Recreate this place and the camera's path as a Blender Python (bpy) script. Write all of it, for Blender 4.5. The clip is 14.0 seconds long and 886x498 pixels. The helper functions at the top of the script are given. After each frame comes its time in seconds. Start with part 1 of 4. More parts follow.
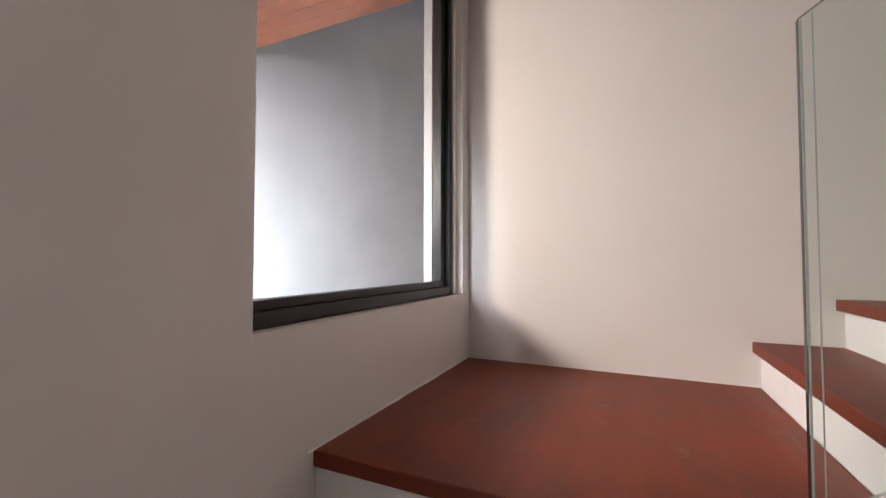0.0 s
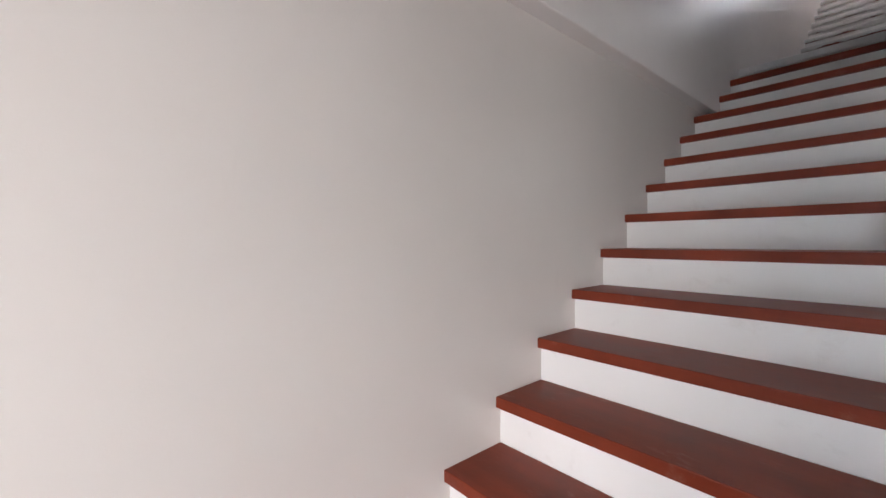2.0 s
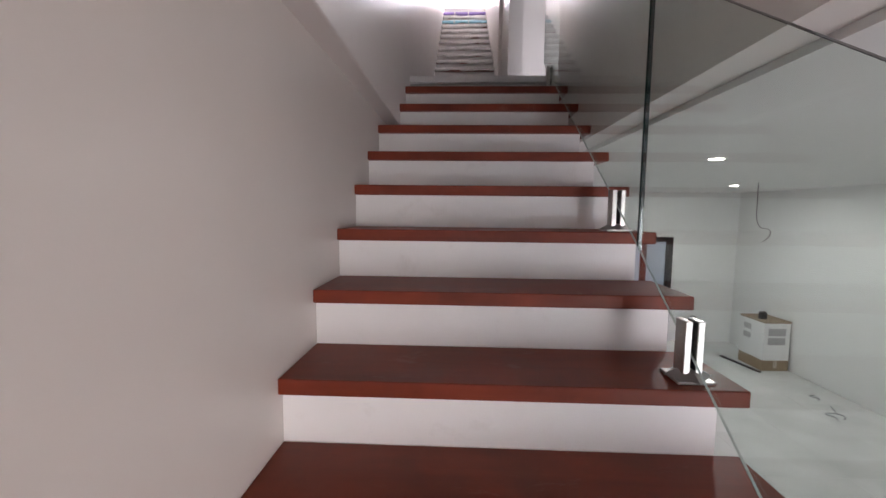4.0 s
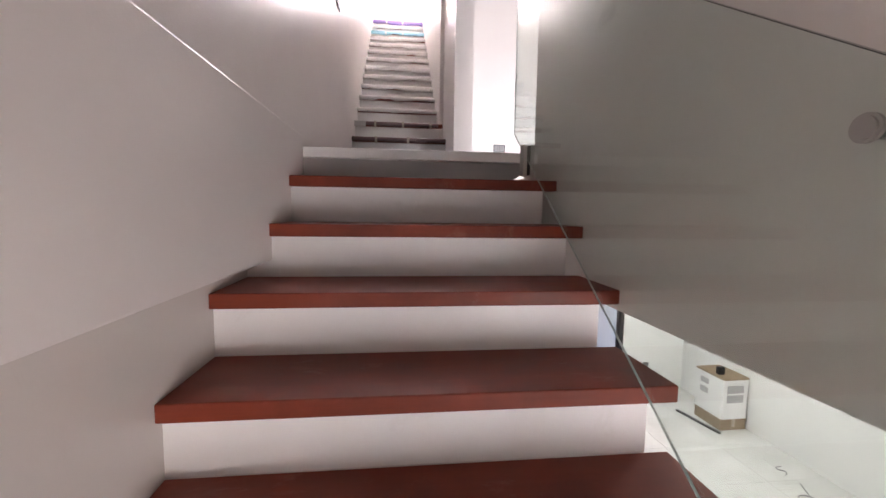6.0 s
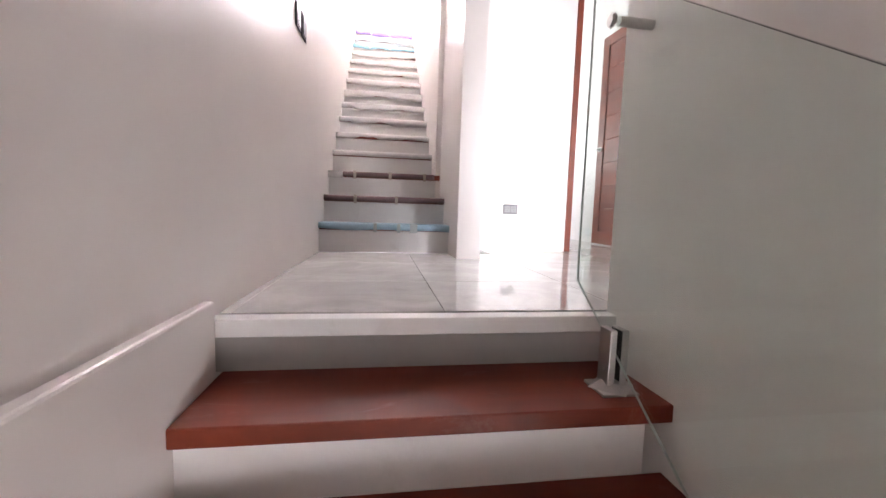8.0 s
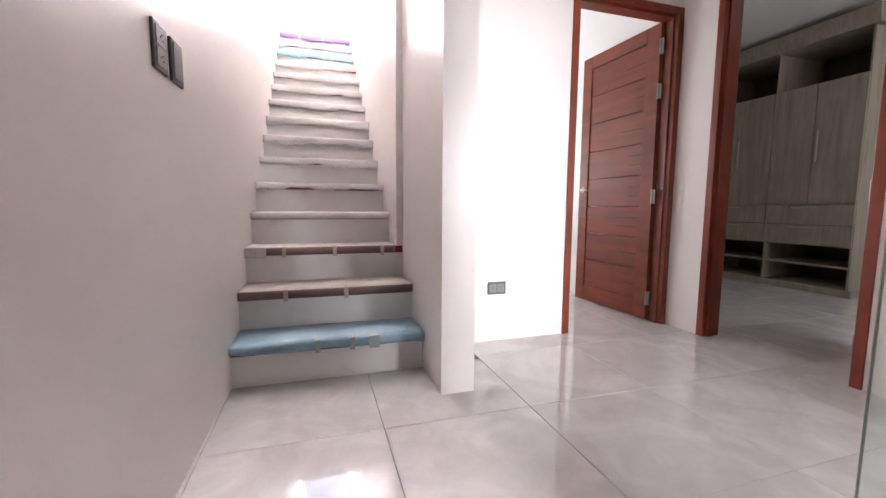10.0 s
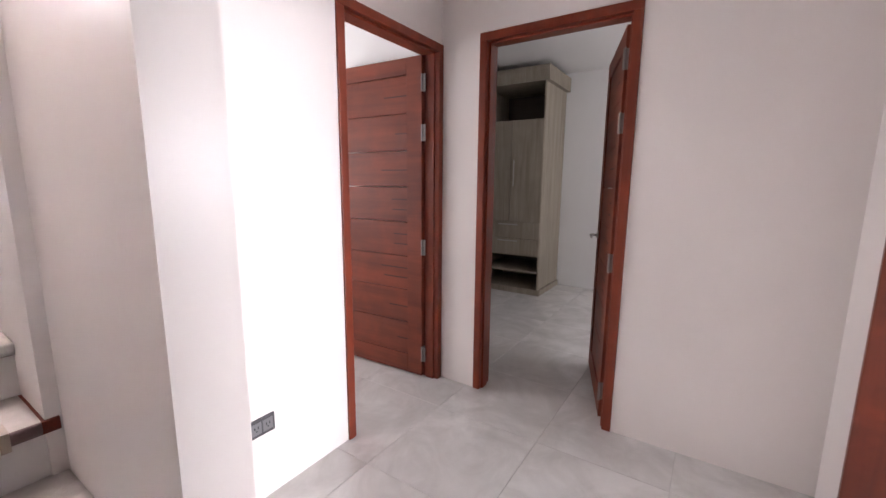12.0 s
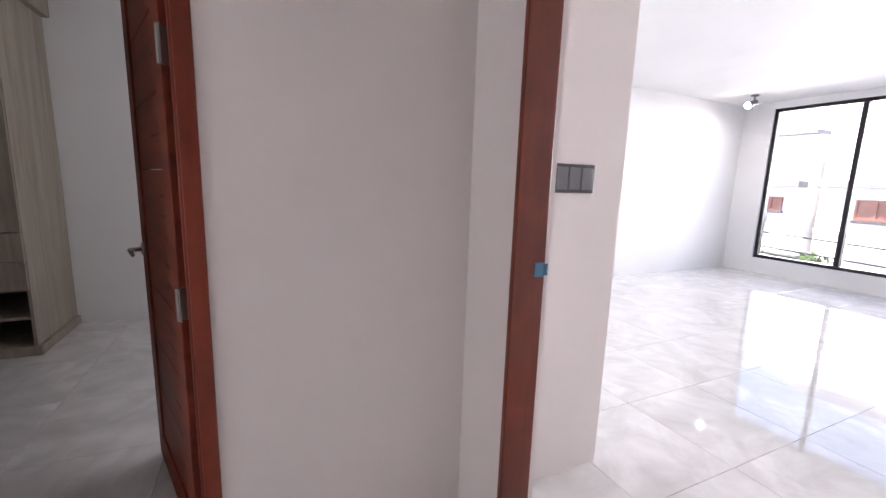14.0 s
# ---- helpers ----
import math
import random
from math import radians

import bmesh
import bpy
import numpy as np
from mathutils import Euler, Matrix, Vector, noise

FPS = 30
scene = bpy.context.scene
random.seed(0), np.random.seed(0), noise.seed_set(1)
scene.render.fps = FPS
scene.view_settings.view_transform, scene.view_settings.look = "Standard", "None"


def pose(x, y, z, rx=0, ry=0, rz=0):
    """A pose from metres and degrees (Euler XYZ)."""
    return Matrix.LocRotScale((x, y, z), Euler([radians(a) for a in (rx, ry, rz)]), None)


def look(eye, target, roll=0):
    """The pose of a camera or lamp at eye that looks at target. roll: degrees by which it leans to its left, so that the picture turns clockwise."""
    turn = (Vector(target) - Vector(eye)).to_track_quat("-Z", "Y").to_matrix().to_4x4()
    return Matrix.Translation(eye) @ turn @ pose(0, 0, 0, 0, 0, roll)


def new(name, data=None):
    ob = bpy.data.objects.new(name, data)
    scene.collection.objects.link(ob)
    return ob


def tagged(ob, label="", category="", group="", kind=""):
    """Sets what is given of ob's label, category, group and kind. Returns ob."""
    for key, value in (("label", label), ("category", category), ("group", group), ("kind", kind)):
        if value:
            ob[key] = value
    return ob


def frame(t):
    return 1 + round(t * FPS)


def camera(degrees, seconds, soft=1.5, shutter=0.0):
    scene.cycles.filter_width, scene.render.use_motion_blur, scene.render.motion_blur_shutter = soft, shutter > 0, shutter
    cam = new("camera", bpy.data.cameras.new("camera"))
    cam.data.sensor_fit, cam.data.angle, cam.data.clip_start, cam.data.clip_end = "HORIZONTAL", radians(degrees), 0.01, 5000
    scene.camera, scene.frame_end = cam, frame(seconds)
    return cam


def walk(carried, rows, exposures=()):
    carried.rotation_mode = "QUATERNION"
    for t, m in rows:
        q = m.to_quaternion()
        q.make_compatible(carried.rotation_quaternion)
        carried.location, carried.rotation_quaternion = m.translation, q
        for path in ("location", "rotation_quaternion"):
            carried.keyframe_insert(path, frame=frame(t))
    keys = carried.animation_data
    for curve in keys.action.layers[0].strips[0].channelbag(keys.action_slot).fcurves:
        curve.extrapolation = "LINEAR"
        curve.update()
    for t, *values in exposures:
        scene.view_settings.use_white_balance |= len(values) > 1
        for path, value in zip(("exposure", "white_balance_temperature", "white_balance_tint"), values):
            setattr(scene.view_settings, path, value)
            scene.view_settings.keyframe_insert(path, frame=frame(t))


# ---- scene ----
cam = camera(95.1, 14.0)
PATH = [
    (0, (2.119, -0.473, 0.529), (0.301, -1.304, 0.592), -0.0),
    (0.5, (1.768, -0.644, 0.648), (-0.202, -0.981, 0.727), -0.2),
    (1, (1.53, -0.691, 0.816), (-0.456, -0.463, 0.877), -0.1),
    (1.5, (1.277, -0.641, 0.987), (-0.557, 0.156, 1.012), -0.3),
    (2, (1.076, -0.648, 1.192), (-0.44, 0.656, 1.148), -0.4),
    (2.5, (0.883, -0.441, 1.339), (-0.229, 1.219, 1.245), -0.4),
    (3, (0.643, -0.25, 1.387), (-0.032, 1.628, 1.257), 0.0),
    (5.3, (0.447, 1.216, 2.076), (0.634, 3.197, 1.872), 0.7),
    (5.5, (0.455, 1.314, 2.156), (0.656, 3.294, 1.965), 0.7),
    (6, (0.529, 1.548, 2.33), (0.752, 3.527, 2.145), 0.8),
    (6.5, (0.476, 1.797, 2.481), (0.716, 3.775, 2.311), 0.9),
    (7, (0.482, 1.988, 2.611), (0.737, 3.965, 2.439), 0.9),
    (7.5, (0.534, 2.224, 2.78), (0.805, 4.197, 2.605), 1.2),
    (8, (0.508, 2.431, 2.927), (0.816, 4.398, 2.738), 1.8),
    (10.3, (0.486, 3.399, 3.505), (1.173, 5.265, 3.29), 0.1),
    (10.5, (0.492, 3.456, 3.547), (1.259, 5.289, 3.321), -0.0),
    (11, (0.559, 3.677, 3.687), (1.6, 5.362, 3.41), 0.1),
    (11.5, (0.608, 3.916, 3.816), (1.947, 5.37, 3.509), 0.0),
    (12, (0.665, 4.082, 3.944), (2.31, 5.172, 3.619), 0.5),
    (12.5, (0.873, 4.217, 3.923), (2.733, 4.874, 3.592), 0.6),
    (13, (1.112, 4.326, 3.914), (3.08, 4.474, 3.587), 0.9),
    (13.5, (1.37, 4.38, 3.926), (3.305, 3.995, 3.598), 1.1),
    (14, (1.552, 4.298, 3.906), (3.342, 3.466, 3.58), 1.8),
]
EXPOSURES = [(0.0, 0.9, 7200, 18), (0.5, 0.85, 7500, 24), (1.0, 0.88, 6950, 18), (1.5, 0.95, 6350, 12), (2.0, 1.05, 6400, 13), (3.0, 0.95, 6600, 17), (5.5, 1.95, 7000, 23), (6.0, 2.2, 7100, 23), (7.0, 2.7, 7050, 22), (7.5, 2.8, 7000, 21), (8.0, 2.9, 6950, 21), (10.5, 2.65, 6900, 20), (12.0, 2.68, 6950, 23), (12.5, 2.62, 6950, 24), (13.0, 2.63, 6950, 20), (13.5, 2.65, 7050, 23), (14.0, 2.2, 6700, 23)]
walk(cam, [(t, look(eye, target, roll)) for t, eye, target, roll in PATH], EXPOSURES)

# ---- world, sun, daylight, lamps ----
world = bpy.data.worlds.new("sky")
scene.world = world
world.use_nodes = True
wn = world.node_tree.nodes
sky = wn.new("ShaderNodeTexSky")
sky.sky_type = "NISHITA"
sky.sun_disc = False
sky.sun_elevation = radians(56)
sky.sun_rotation = radians(25)
world.node_tree.links.new(sky.outputs[0], wn["Background"].inputs[0])
wn["Background"].inputs[1].default_value = 0.15

sun_data = bpy.data.lights.new("sun", "SUN")
sun_data.energy = 4.0
sun_data.angle = radians(0.6)
sun_data.color = (1.0, 0.96, 0.9)
sun = new("sun", sun_data)
SUN_FROM = Vector((math.cos(radians(56)) * math.sin(radians(25)), math.cos(radians(56)) * math.cos(radians(25)), math.sin(radians(56))))
sun.matrix_world = look(SUN_FROM * 20, (0, 0, 0))


def daylight(name, eye, target, width, height, watts, color=(0.92, 0.96, 1.0)):
    """Sky light that enters by an opening, or light added inside a closed room."""
    d = bpy.data.lights.new(name, "AREA")
    d.shape, d.size, d.size_y, d.energy, d.color = "RECTANGLE", width, height, watts, color
    ob = new(name, d)
    ob.matrix_world = look(eye, target)
    return ob


daylight("sky_light_landing_window", (2.0, -2.75, 1.38), (0.5, -0.6, 0.2), 0.5, 0.36, 45, (1.0, 0.97, 0.94))
passage = daylight("sky_light_passage_end", (2.3, -1.85, 0.9), (-0.3, -2.95, 0.2), 0.6, 0.9, 42, (0.74, 0.87, 1.0))
passage.data.spread = radians(84)
ground_front = daylight("sky_light_ground_front", (2.48, -1.40, 0.7), (1.2, 2.6, 1.3), 0.95, 1.9, 3.8)
ground_front.data.spread = radians(75)
front_sky = daylight("sky_light_front_window", (3.0, -9.0, 4.75), (2.6, -2.9, 4.55), 10.0, 2.8, 225, (0.88, 0.94, 1.0))
front_sky.data.spread = radians(95)
daylight("sky_light_stair_door", (0.52, 10.75, 6.75), (0.52, 9.75, 8.65), 0.84, 2.3, 290)
# No window is built in these two rooms; both lamps are added to brighten them.
daylight("added_light_rear_room", (1.6, 8.38, 4.1), (1.7, 6.6, 5.2), 0.9, 1.1, 12)
daylight("added_light_bedroom", (4.3, 3.05, 4.1), (4.3, 6.0, 3.6), 2.0, 1.6, 6)


def lamp(name, at, watts, size=0.12, color=(1.0, 0.985, 0.95)):
    d = bpy.data.lights.new(name, "AREA")
    d.shape, d.size, d.energy, d.color = "DISK", size, watts, color
    ob = new(name, d)
    ob.matrix_world = look(at, (at[0], at[1] + 0.001, at[2] - 1))
    return ob


lamp("bulb_ground_front", (2.34, 3.4, 1.975), 6, 0.12, (0.95, 1.0, 0.97))
lamp("bulb_ground_rear", (4.3, 6.2, 1.975), 12, 0.12, (0.95, 1.0, 0.97))
lamp("bulb_front_room", (5.22, -2.08, 5.08), 2, 0.06)

# ---- materials ----


def material(name, color, rough=0.5, metal=0.0, spec=0.5, coat=0.0):
    m = bpy.data.materials.new(name)
    m.use_nodes = True
    b = m.node_tree.nodes["Principled BSDF"]
    b.inputs["Base Color"].default_value = (*color, 1)
    b.inputs["Roughness"].default_value = rough
    b.inputs["Metallic"].default_value = metal
    b.inputs["Specular IOR Level"].default_value = spec
    b.inputs["Coat Weight"].default_value = coat
    b.inputs["Coat Roughness"].default_value = 0.12
    return m


def nodes(m):
    t = m.node_tree
    return t, t.nodes, t.links, t.nodes["Principled BSDF"]


def coords(m, scale=(1, 1, 1), kind="Object"):
    t, n, l, b = nodes(m)
    tc = n.new("ShaderNodeTexCoord")
    mp = n.new("ShaderNodeMapping")
    mp.inputs["Scale"].default_value = scale
    l.new(tc.outputs[kind], mp.inputs["Vector"])
    return mp.outputs[0]


def noise_tex(m, vec, scale, detail=3.0, rough=0.55, dist=0.0):
    t, n, l, b = nodes(m)
    x = n.new("ShaderNodeTexNoise")
    x.inputs["Scale"].default_value = scale
    x.inputs["Detail"].default_value = detail
    x.inputs["Roughness"].default_value = rough
    x.inputs["Distortion"].default_value = dist
    l.new(vec, x.inputs["Vector"])
    return x.outputs["Fac"]


def ramp(m, fac, stops):
    t, n, l, b = nodes(m)
    r = n.new("ShaderNodeValToRGB")
    e = r.color_ramp.elements
    while len(e) < len(stops):
        e.new(0.5)
    for el, (p, c) in zip(e, stops):
        el.position, el.color = p, (*c, 1)
    l.new(fac, r.inputs[0])
    return r.outputs[0]


def mix(m, a, b_, fac, mode="MIX"):
    t, n, l, b = nodes(m)
    x = n.new("ShaderNodeMix")
    x.data_type, x.blend_type = "RGBA", mode
    if isinstance(fac, float):
        x.inputs[0].default_value = fac
    else:
        l.new(fac, x.inputs[0])
    l.new(a, x.inputs[6])
    l.new(b_, x.inputs[7])
    return x.outputs[2]


def bump(m, height, strength=0.2, dist=0.01):
    t, n, l, b = nodes(m)
    x = n.new("ShaderNodeBump")
    x.inputs["Strength"].default_value = strength
    x.inputs["Distance"].default_value = dist
    l.new(height, x.inputs["Height"])
    l.new(x.outputs[0], b.inputs["Normal"])


def rough_from(m, fac, low, high):
    t, n, l, b = nodes(m)
    x = n.new("ShaderNodeMapRange")
    x.inputs["To Min"].default_value = low
    x.inputs["To Max"].default_value = high
    l.new(fac, x.inputs["Value"])
    l.new(x.outputs[0], b.inputs["Roughness"])


def base(m, color):
    t, n, l, b = nodes(m)
    l.new(color, b.inputs["Base Color"])


def random_shift(m, vec, amount=7.0):
    """Shifts the pattern from piece to piece."""
    t, n, l, b = nodes(m)
    oi = n.new("ShaderNodeObjectInfo")
    s = n.new("ShaderNodeVectorMath")
    s.operation = "SCALE"
    c = n.new("ShaderNodeCombineXYZ")
    l.new(oi.outputs["Random"], c.inputs[0])
    l.new(oi.outputs["Random"], c.inputs[1])
    l.new(c.outputs[0], s.inputs[0])
    s.inputs["Scale"].default_value = amount
    a = n.new("ShaderNodeVectorMath")
    l.new(vec, a.inputs[0])
    l.new(s.outputs[0], a.inputs[1])
    return a.outputs[0]


def paint(name, color, rough=0.42, dirt=0.05, trowel=0.12):
    """Rolled wall paint: faint roller stipple, slow waves in the plaster, scuffs."""
    m = material(name, color, rough, spec=0.42)
    v = coords(m)
    slow = noise_tex(m, v, 1.1, 4)
    fine = noise_tex(m, v, 140, 2)
    c0 = tuple(x * (1 - dirt) for x in color)
    base(m, ramp(m, slow, [(0.35, c0), (0.65, color)]))
    rough_from(m, slow, rough - 0.07, rough + 0.1)
    t, n, l, b = nodes(m)
    add = n.new("ShaderNodeMath")
    add.operation = "MULTIPLY_ADD"
    wav = noise_tex(m, v, 2.6, 2)
    l.new(wav, add.inputs[0])
    add.inputs[1].default_value = 9.0
    l.new(fine, add.inputs[2])
    bump(m, add.outputs[0], trowel, 0.0018)
    return m


def wood(name, dark, mid, light, rough, axis=0, grain=1.0, coat=0.3, blotch=0.3):
    """Stained and varnished wood with the grain along one axis."""
    m = material(name, mid, rough, spec=0.45, coat=coat)
    s = [14.0 * grain] * 3
    s[axis] = 0.9 * grain
    v = coords(m, tuple(s))
    v = random_shift(m, v)
    g = noise_tex(m, v, 1.0, 6, 0.62, 0.6)
    vb = coords(m, (1, 1, 1))
    patch = noise_tex(m, vb, 4.0, 6, 0.6, 0.5)
    c = ramp(m, g, [(0.28, dark), (0.5, mid), (0.75, light)])
    c2 = ramp(m, patch, [(0.3, (1 - blotch,) * 3), (0.7, (1 + 0.4 * blotch,) * 3)])
    base(m, mix(m, c, c2, 1.0, "MULTIPLY"))
    rough_from(m, patch, rough - 0.07, rough + 0.12)
    bump(m, g, 0.12, 0.002)
    return m


# One warm white paint: shade darkens the lower walls' colour, light lifts the upper.
WALL_SHADED = paint("warm_white_paint_shaded", (0.70, 0.65, 0.615), 0.31)
WALL_LIT = paint("warm_white_paint_lit", (0.86, 0.81, 0.785), 0.31)
WHITE_WALL = paint("wall_paint_cool_white", (0.82, 0.825, 0.82), 0.42)
RISER = paint("riser_paint_white", (0.87, 0.855, 0.84), 0.38, 0.08)
CEIL = paint("ceiling_paint_white", (0.84, 0.84, 0.83), 0.6)
STEP_WOOD_X = wood("step_wood_red_brown", (0.172, 0.0245, 0.0085), (0.195, 0.029, 0.010), (0.22, 0.035, 0.0125), 0.47, 0, 1.0, 0.03)
DOOR_WOOD = wood("door_wood_mahogany", (0.13, 0.022, 0.009), (0.205, 0.037, 0.0145), (0.26, 0.052, 0.022), 0.55, 0, 0.8, 0.04)
GROOVE_SHADE = material("groove_shade_dark_wood", (0.055, 0.010, 0.005), 0.6)
FRAME_WOOD = wood("frame_wood_mahogany", (0.15, 0.022, 0.009), (0.215, 0.034, 0.013), (0.26, 0.046, 0.019), 0.34, 2, 0.8, 0.10)
LAMINATE = wood("wardrobe_laminate_grey_oak", (0.25, 0.215, 0.165), (0.33, 0.29, 0.23), (0.40, 0.355, 0.29), 0.5, 2, 1.6, 0.0, 0.1)
LAMINATE_SHADE = material("wardrobe_inside_shade", (0.10, 0.085, 0.07), 0.6)
SOFFIT = wood("eave_wood_orange_brown", (0.17, 0.048, 0.024), (0.31, 0.095, 0.048), (0.42, 0.15, 0.075), 0.5, 0, 0.8)

def scuff(m, color, scale, low, high, amount):
    """Thin dusty scuff marks over a base colour."""
    t, n, l, b = nodes(m)
    old = b.inputs["Base Color"].links[0].from_socket
    v = coords(m, (1.0, 2.2, 1.0))
    f = ramp(m, noise_tex(m, v, scale, 8, 0.7, 0.4), [(low, (0, 0, 0)), (high, (amount, amount, amount))])
    c = n.new("ShaderNodeRGB")
    c.outputs[0].default_value = (*color, 1)
    base(m, mix(m, old, c.outputs[0], f))


scuff(STEP_WOOD_X, (0.42, 0.30, 0.26), 5.0, 0.60, 0.80, 0.26)
scuff(STEP_WOOD_X, (0.62, 0.56, 0.52), 16.0, 0.745, 0.79, 0.5)
STEP_WOOD_X.node_tree.nodes["Principled BSDF"].inputs["Specular IOR Level"].default_value = 0.32
scuff(WALL_SHADED, (0.55, 0.50, 0.47), 3.0, 0.62, 0.85, 0.30)
scuff(WALL_LIT, (0.55, 0.50, 0.47), 3.0, 0.64, 0.85, 0.22)
scuff(RISER, (0.55, 0.50, 0.46), 6.0, 0.58, 0.80, 0.35)
TILE = material("floor_tile_grey_marble", (0.5, 0.5, 0.5), 0.12, spec=1.0)
v = random_shift(TILE, coords(TILE), 9.0)
cloud = noise_tex(TILE, v, 3.0, 8, 0.62, 1.1)
vein = noise_tex(TILE, v, 1.5, 5, 0.55, 1.8)
c1 = ramp(TILE, cloud, [(0.30, (0.59, 0.58, 0.565)), (0.50, (0.68, 0.67, 0.655)), (0.66, (0.77, 0.76, 0.745))])
c2 = ramp(TILE, vein, [(0.40, (1, 1, 1)), (0.5, (0.94, 0.94, 0.94)), (0.60, (1, 1, 1))])
base(TILE, mix(TILE, c1, c2, 1.0, "MULTIPLY"))
rough_from(TILE, cloud, 0.015, 0.06)
GROUT = material("grout_grey", (0.52, 0.515, 0.505), 0.9)
LOW_TILE = material("ground_tile_white", (0.68, 0.69, 0.68), 0.2)
v = random_shift(LOW_TILE, coords(LOW_TILE), 5.0)
base(LOW_TILE, ramp(LOW_TILE, noise_tex(LOW_TILE, v, 1.6, 5), [(0.3, (0.58, 0.59, 0.58)), (0.7, (0.74, 0.745, 0.74))]))

HINGE_STEEL = material("dull_hinge_steel", (0.30, 0.285, 0.27), 0.45, 1.0)
STEEL = material("brushed_steel", (0.50, 0.485, 0.465), 0.34, 1.0)
v = coords(STEEL, (60, 60, 2))
bump(STEEL, noise_tex(STEEL, v, 1.0, 2), 0.1, 0.001)
BLACK_ALU = material("black_aluminium", (0.011, 0.010, 0.012), 0.34, spec=0.35)
RUBBER = material("black_rubber", (0.012, 0.012, 0.012), 0.7)
GREY_PLASTIC = material("dark_grey_plastic", (0.06, 0.06, 0.065), 0.35)
MID_PLASTIC = material("grey_plastic", (0.17, 0.17, 0.18), 0.4)
PALE_PLASTIC = material("pale_grey_plastic", (0.42, 0.42, 0.43), 0.4)
WHITE_METAL = material("white_enamel", (0.78, 0.78, 0.78), 0.3)
BLUE_TAPE = material("blue_protective_film", (0.06, 0.22, 0.36), 0.35)
PVC = material("white_sealant", (0.82, 0.82, 0.80), 0.4)
LIT = bpy.data.materials.new("lamp_glow")
LIT.use_nodes = True
LIT.node_tree.nodes["Principled BSDF"].inputs["Emission Color"].default_value = (1, 0.96, 0.9, 1)
LIT.node_tree.nodes["Principled BSDF"].inputs["Emission Strength"].default_value = 14


def film_paper(name, color, rough=0.55, cloudy=0.14):
    """Protective paper or film with creases."""
    m = material(name, color, rough, spec=0.4)
    v = coords(m)
    n1 = noise_tex(m, v, 7, 5, 0.6, 0.6)
    lo = tuple(x * (1 - cloudy) for x in color)
    base(m, ramp(m, n1, [(0.3, lo), (0.7, color)]))
    vv = coords(m, (14, 30, 14))
    bump(m, noise_tex(m, vv, 1.0, 5, 0.65, 1.6), 0.7, 0.009)
    return m


PAPER_BLUE = film_paper("blue_protective_sheet", (0.36, 0.55, 0.66), 0.5, 0.25)
PAPER_PALE = film_paper("pale_protective_sheet", (0.58, 0.53, 0.49), 0.5, 0.2)
PAPER_WHITE = film_paper("white_protective_sheet", (0.66, 0.635, 0.625), 0.5)
PAPER_MAUVE = film_paper("mauve_protective_sheet", (0.20, 0.125, 0.125), 0.5)
PAPER_VIOLET = film_paper("violet_protective_sheet", (0.22, 0.15, 0.42), 0.5)
PAPER_SKY = film_paper("light_blue_protective_sheet", (0.28, 0.55, 0.68), 0.5)
TAPE = film_paper("masking_tape", (0.50, 0.42, 0.35), 0.6)
TAPE_PALE = film_paper("pale_translucent_tape", (0.42, 0.46, 0.47), 0.4)



def sheet_glass(name, tint, ior):
    """Thin clear glass: tinted see-through with mirror gloss at the surface."""
    m = bpy.data.materials.new(name)
    m.use_nodes = True
    n, l = m.node_tree.nodes, m.node_tree.links
    n.remove(n["Principled BSDF"])
    through_glass = n.new("ShaderNodeBsdfTransparent")
    through_glass.inputs[0].default_value = (*tint, 1)
    gloss = n.new("ShaderNodeBsdfGlossy")
    gloss.inputs["Roughness"].default_value = 0.0
    facing = n.new("ShaderNodeLayerWeight")
    facing.inputs["Blend"].default_value = 0.5
    power = n.new("ShaderNodeMath")
    power.operation = "POWER"
    l.new(facing.outputs["Facing"], power.inputs[0])
    power.inputs[1].default_value = 5.0
    schlick = n.new("ShaderNodeMapRange")
    schlick.inputs["To Min"].default_value = ((ior - 1) / (ior + 1)) ** 2
    l.new(power.outputs[0], schlick.inputs["Value"])
    both = n.new("ShaderNodeMixShader")
    l.new(schlick.outputs[0], both.inputs[0])
    l.new(through_glass.outputs[0], both.inputs[1])
    l.new(gloss.outputs[0], both.inputs[2])
    l.new(both.outputs[0], n["Material Output"].inputs[0])
    return m


GLASS = sheet_glass("clear_green_glass", (0.935, 0.975, 0.96), 1.5)
PANE = sheet_glass("window_glass", (0.975, 0.985, 0.98), 1.45)
EDGE = material("green_glass_edge", (0.008, 0.022, 0.021), 0.08, spec=0.4)

EDGE_PALE = material("pale_ground_glass_edge", (0.50, 0.53, 0.51), 0.35)
EDGE_GLINT = material("glass_edge_glint", (0.56, 0.61, 0.59), 0.18, 0.35)
CEMENT = material("grey_cement_render", (0.5, 0.5, 0.52), 0.85)
v = coords(CEMENT)
blot = noise_tex(CEMENT, v, 0.9, 5, 0.6, 0.5)
fine = noise_tex(CEMENT, v, 30, 4)
base(CEMENT, ramp(CEMENT, blot, [(0.3, (0.43, 0.435, 0.455)), (0.7, (0.54, 0.545, 0.565))]))
bump(CEMENT, fine, 0.25, 0.004)

# ---- mesh helpers ----


def bm_box(x0, y0, z0, x1, y1, z1, bevel=0.0, segments=2):
    bm = bmesh.new()
    bmesh.ops.create_cube(bm, size=1)
    for q in bm.verts:
        q.co = Vector(((x0 + x1) / 2 + q.co.x * (x1 - x0), (y0 + y1) / 2 + q.co.y * (y1 - y0), (z0 + z1) / 2 + q.co.z * (z1 - z0)))
    if bevel:
        bmesh.ops.bevel(bm, geom=bm.edges[:], offset=bevel, segments=segments, affect="EDGES", profile=0.5)
    return bm


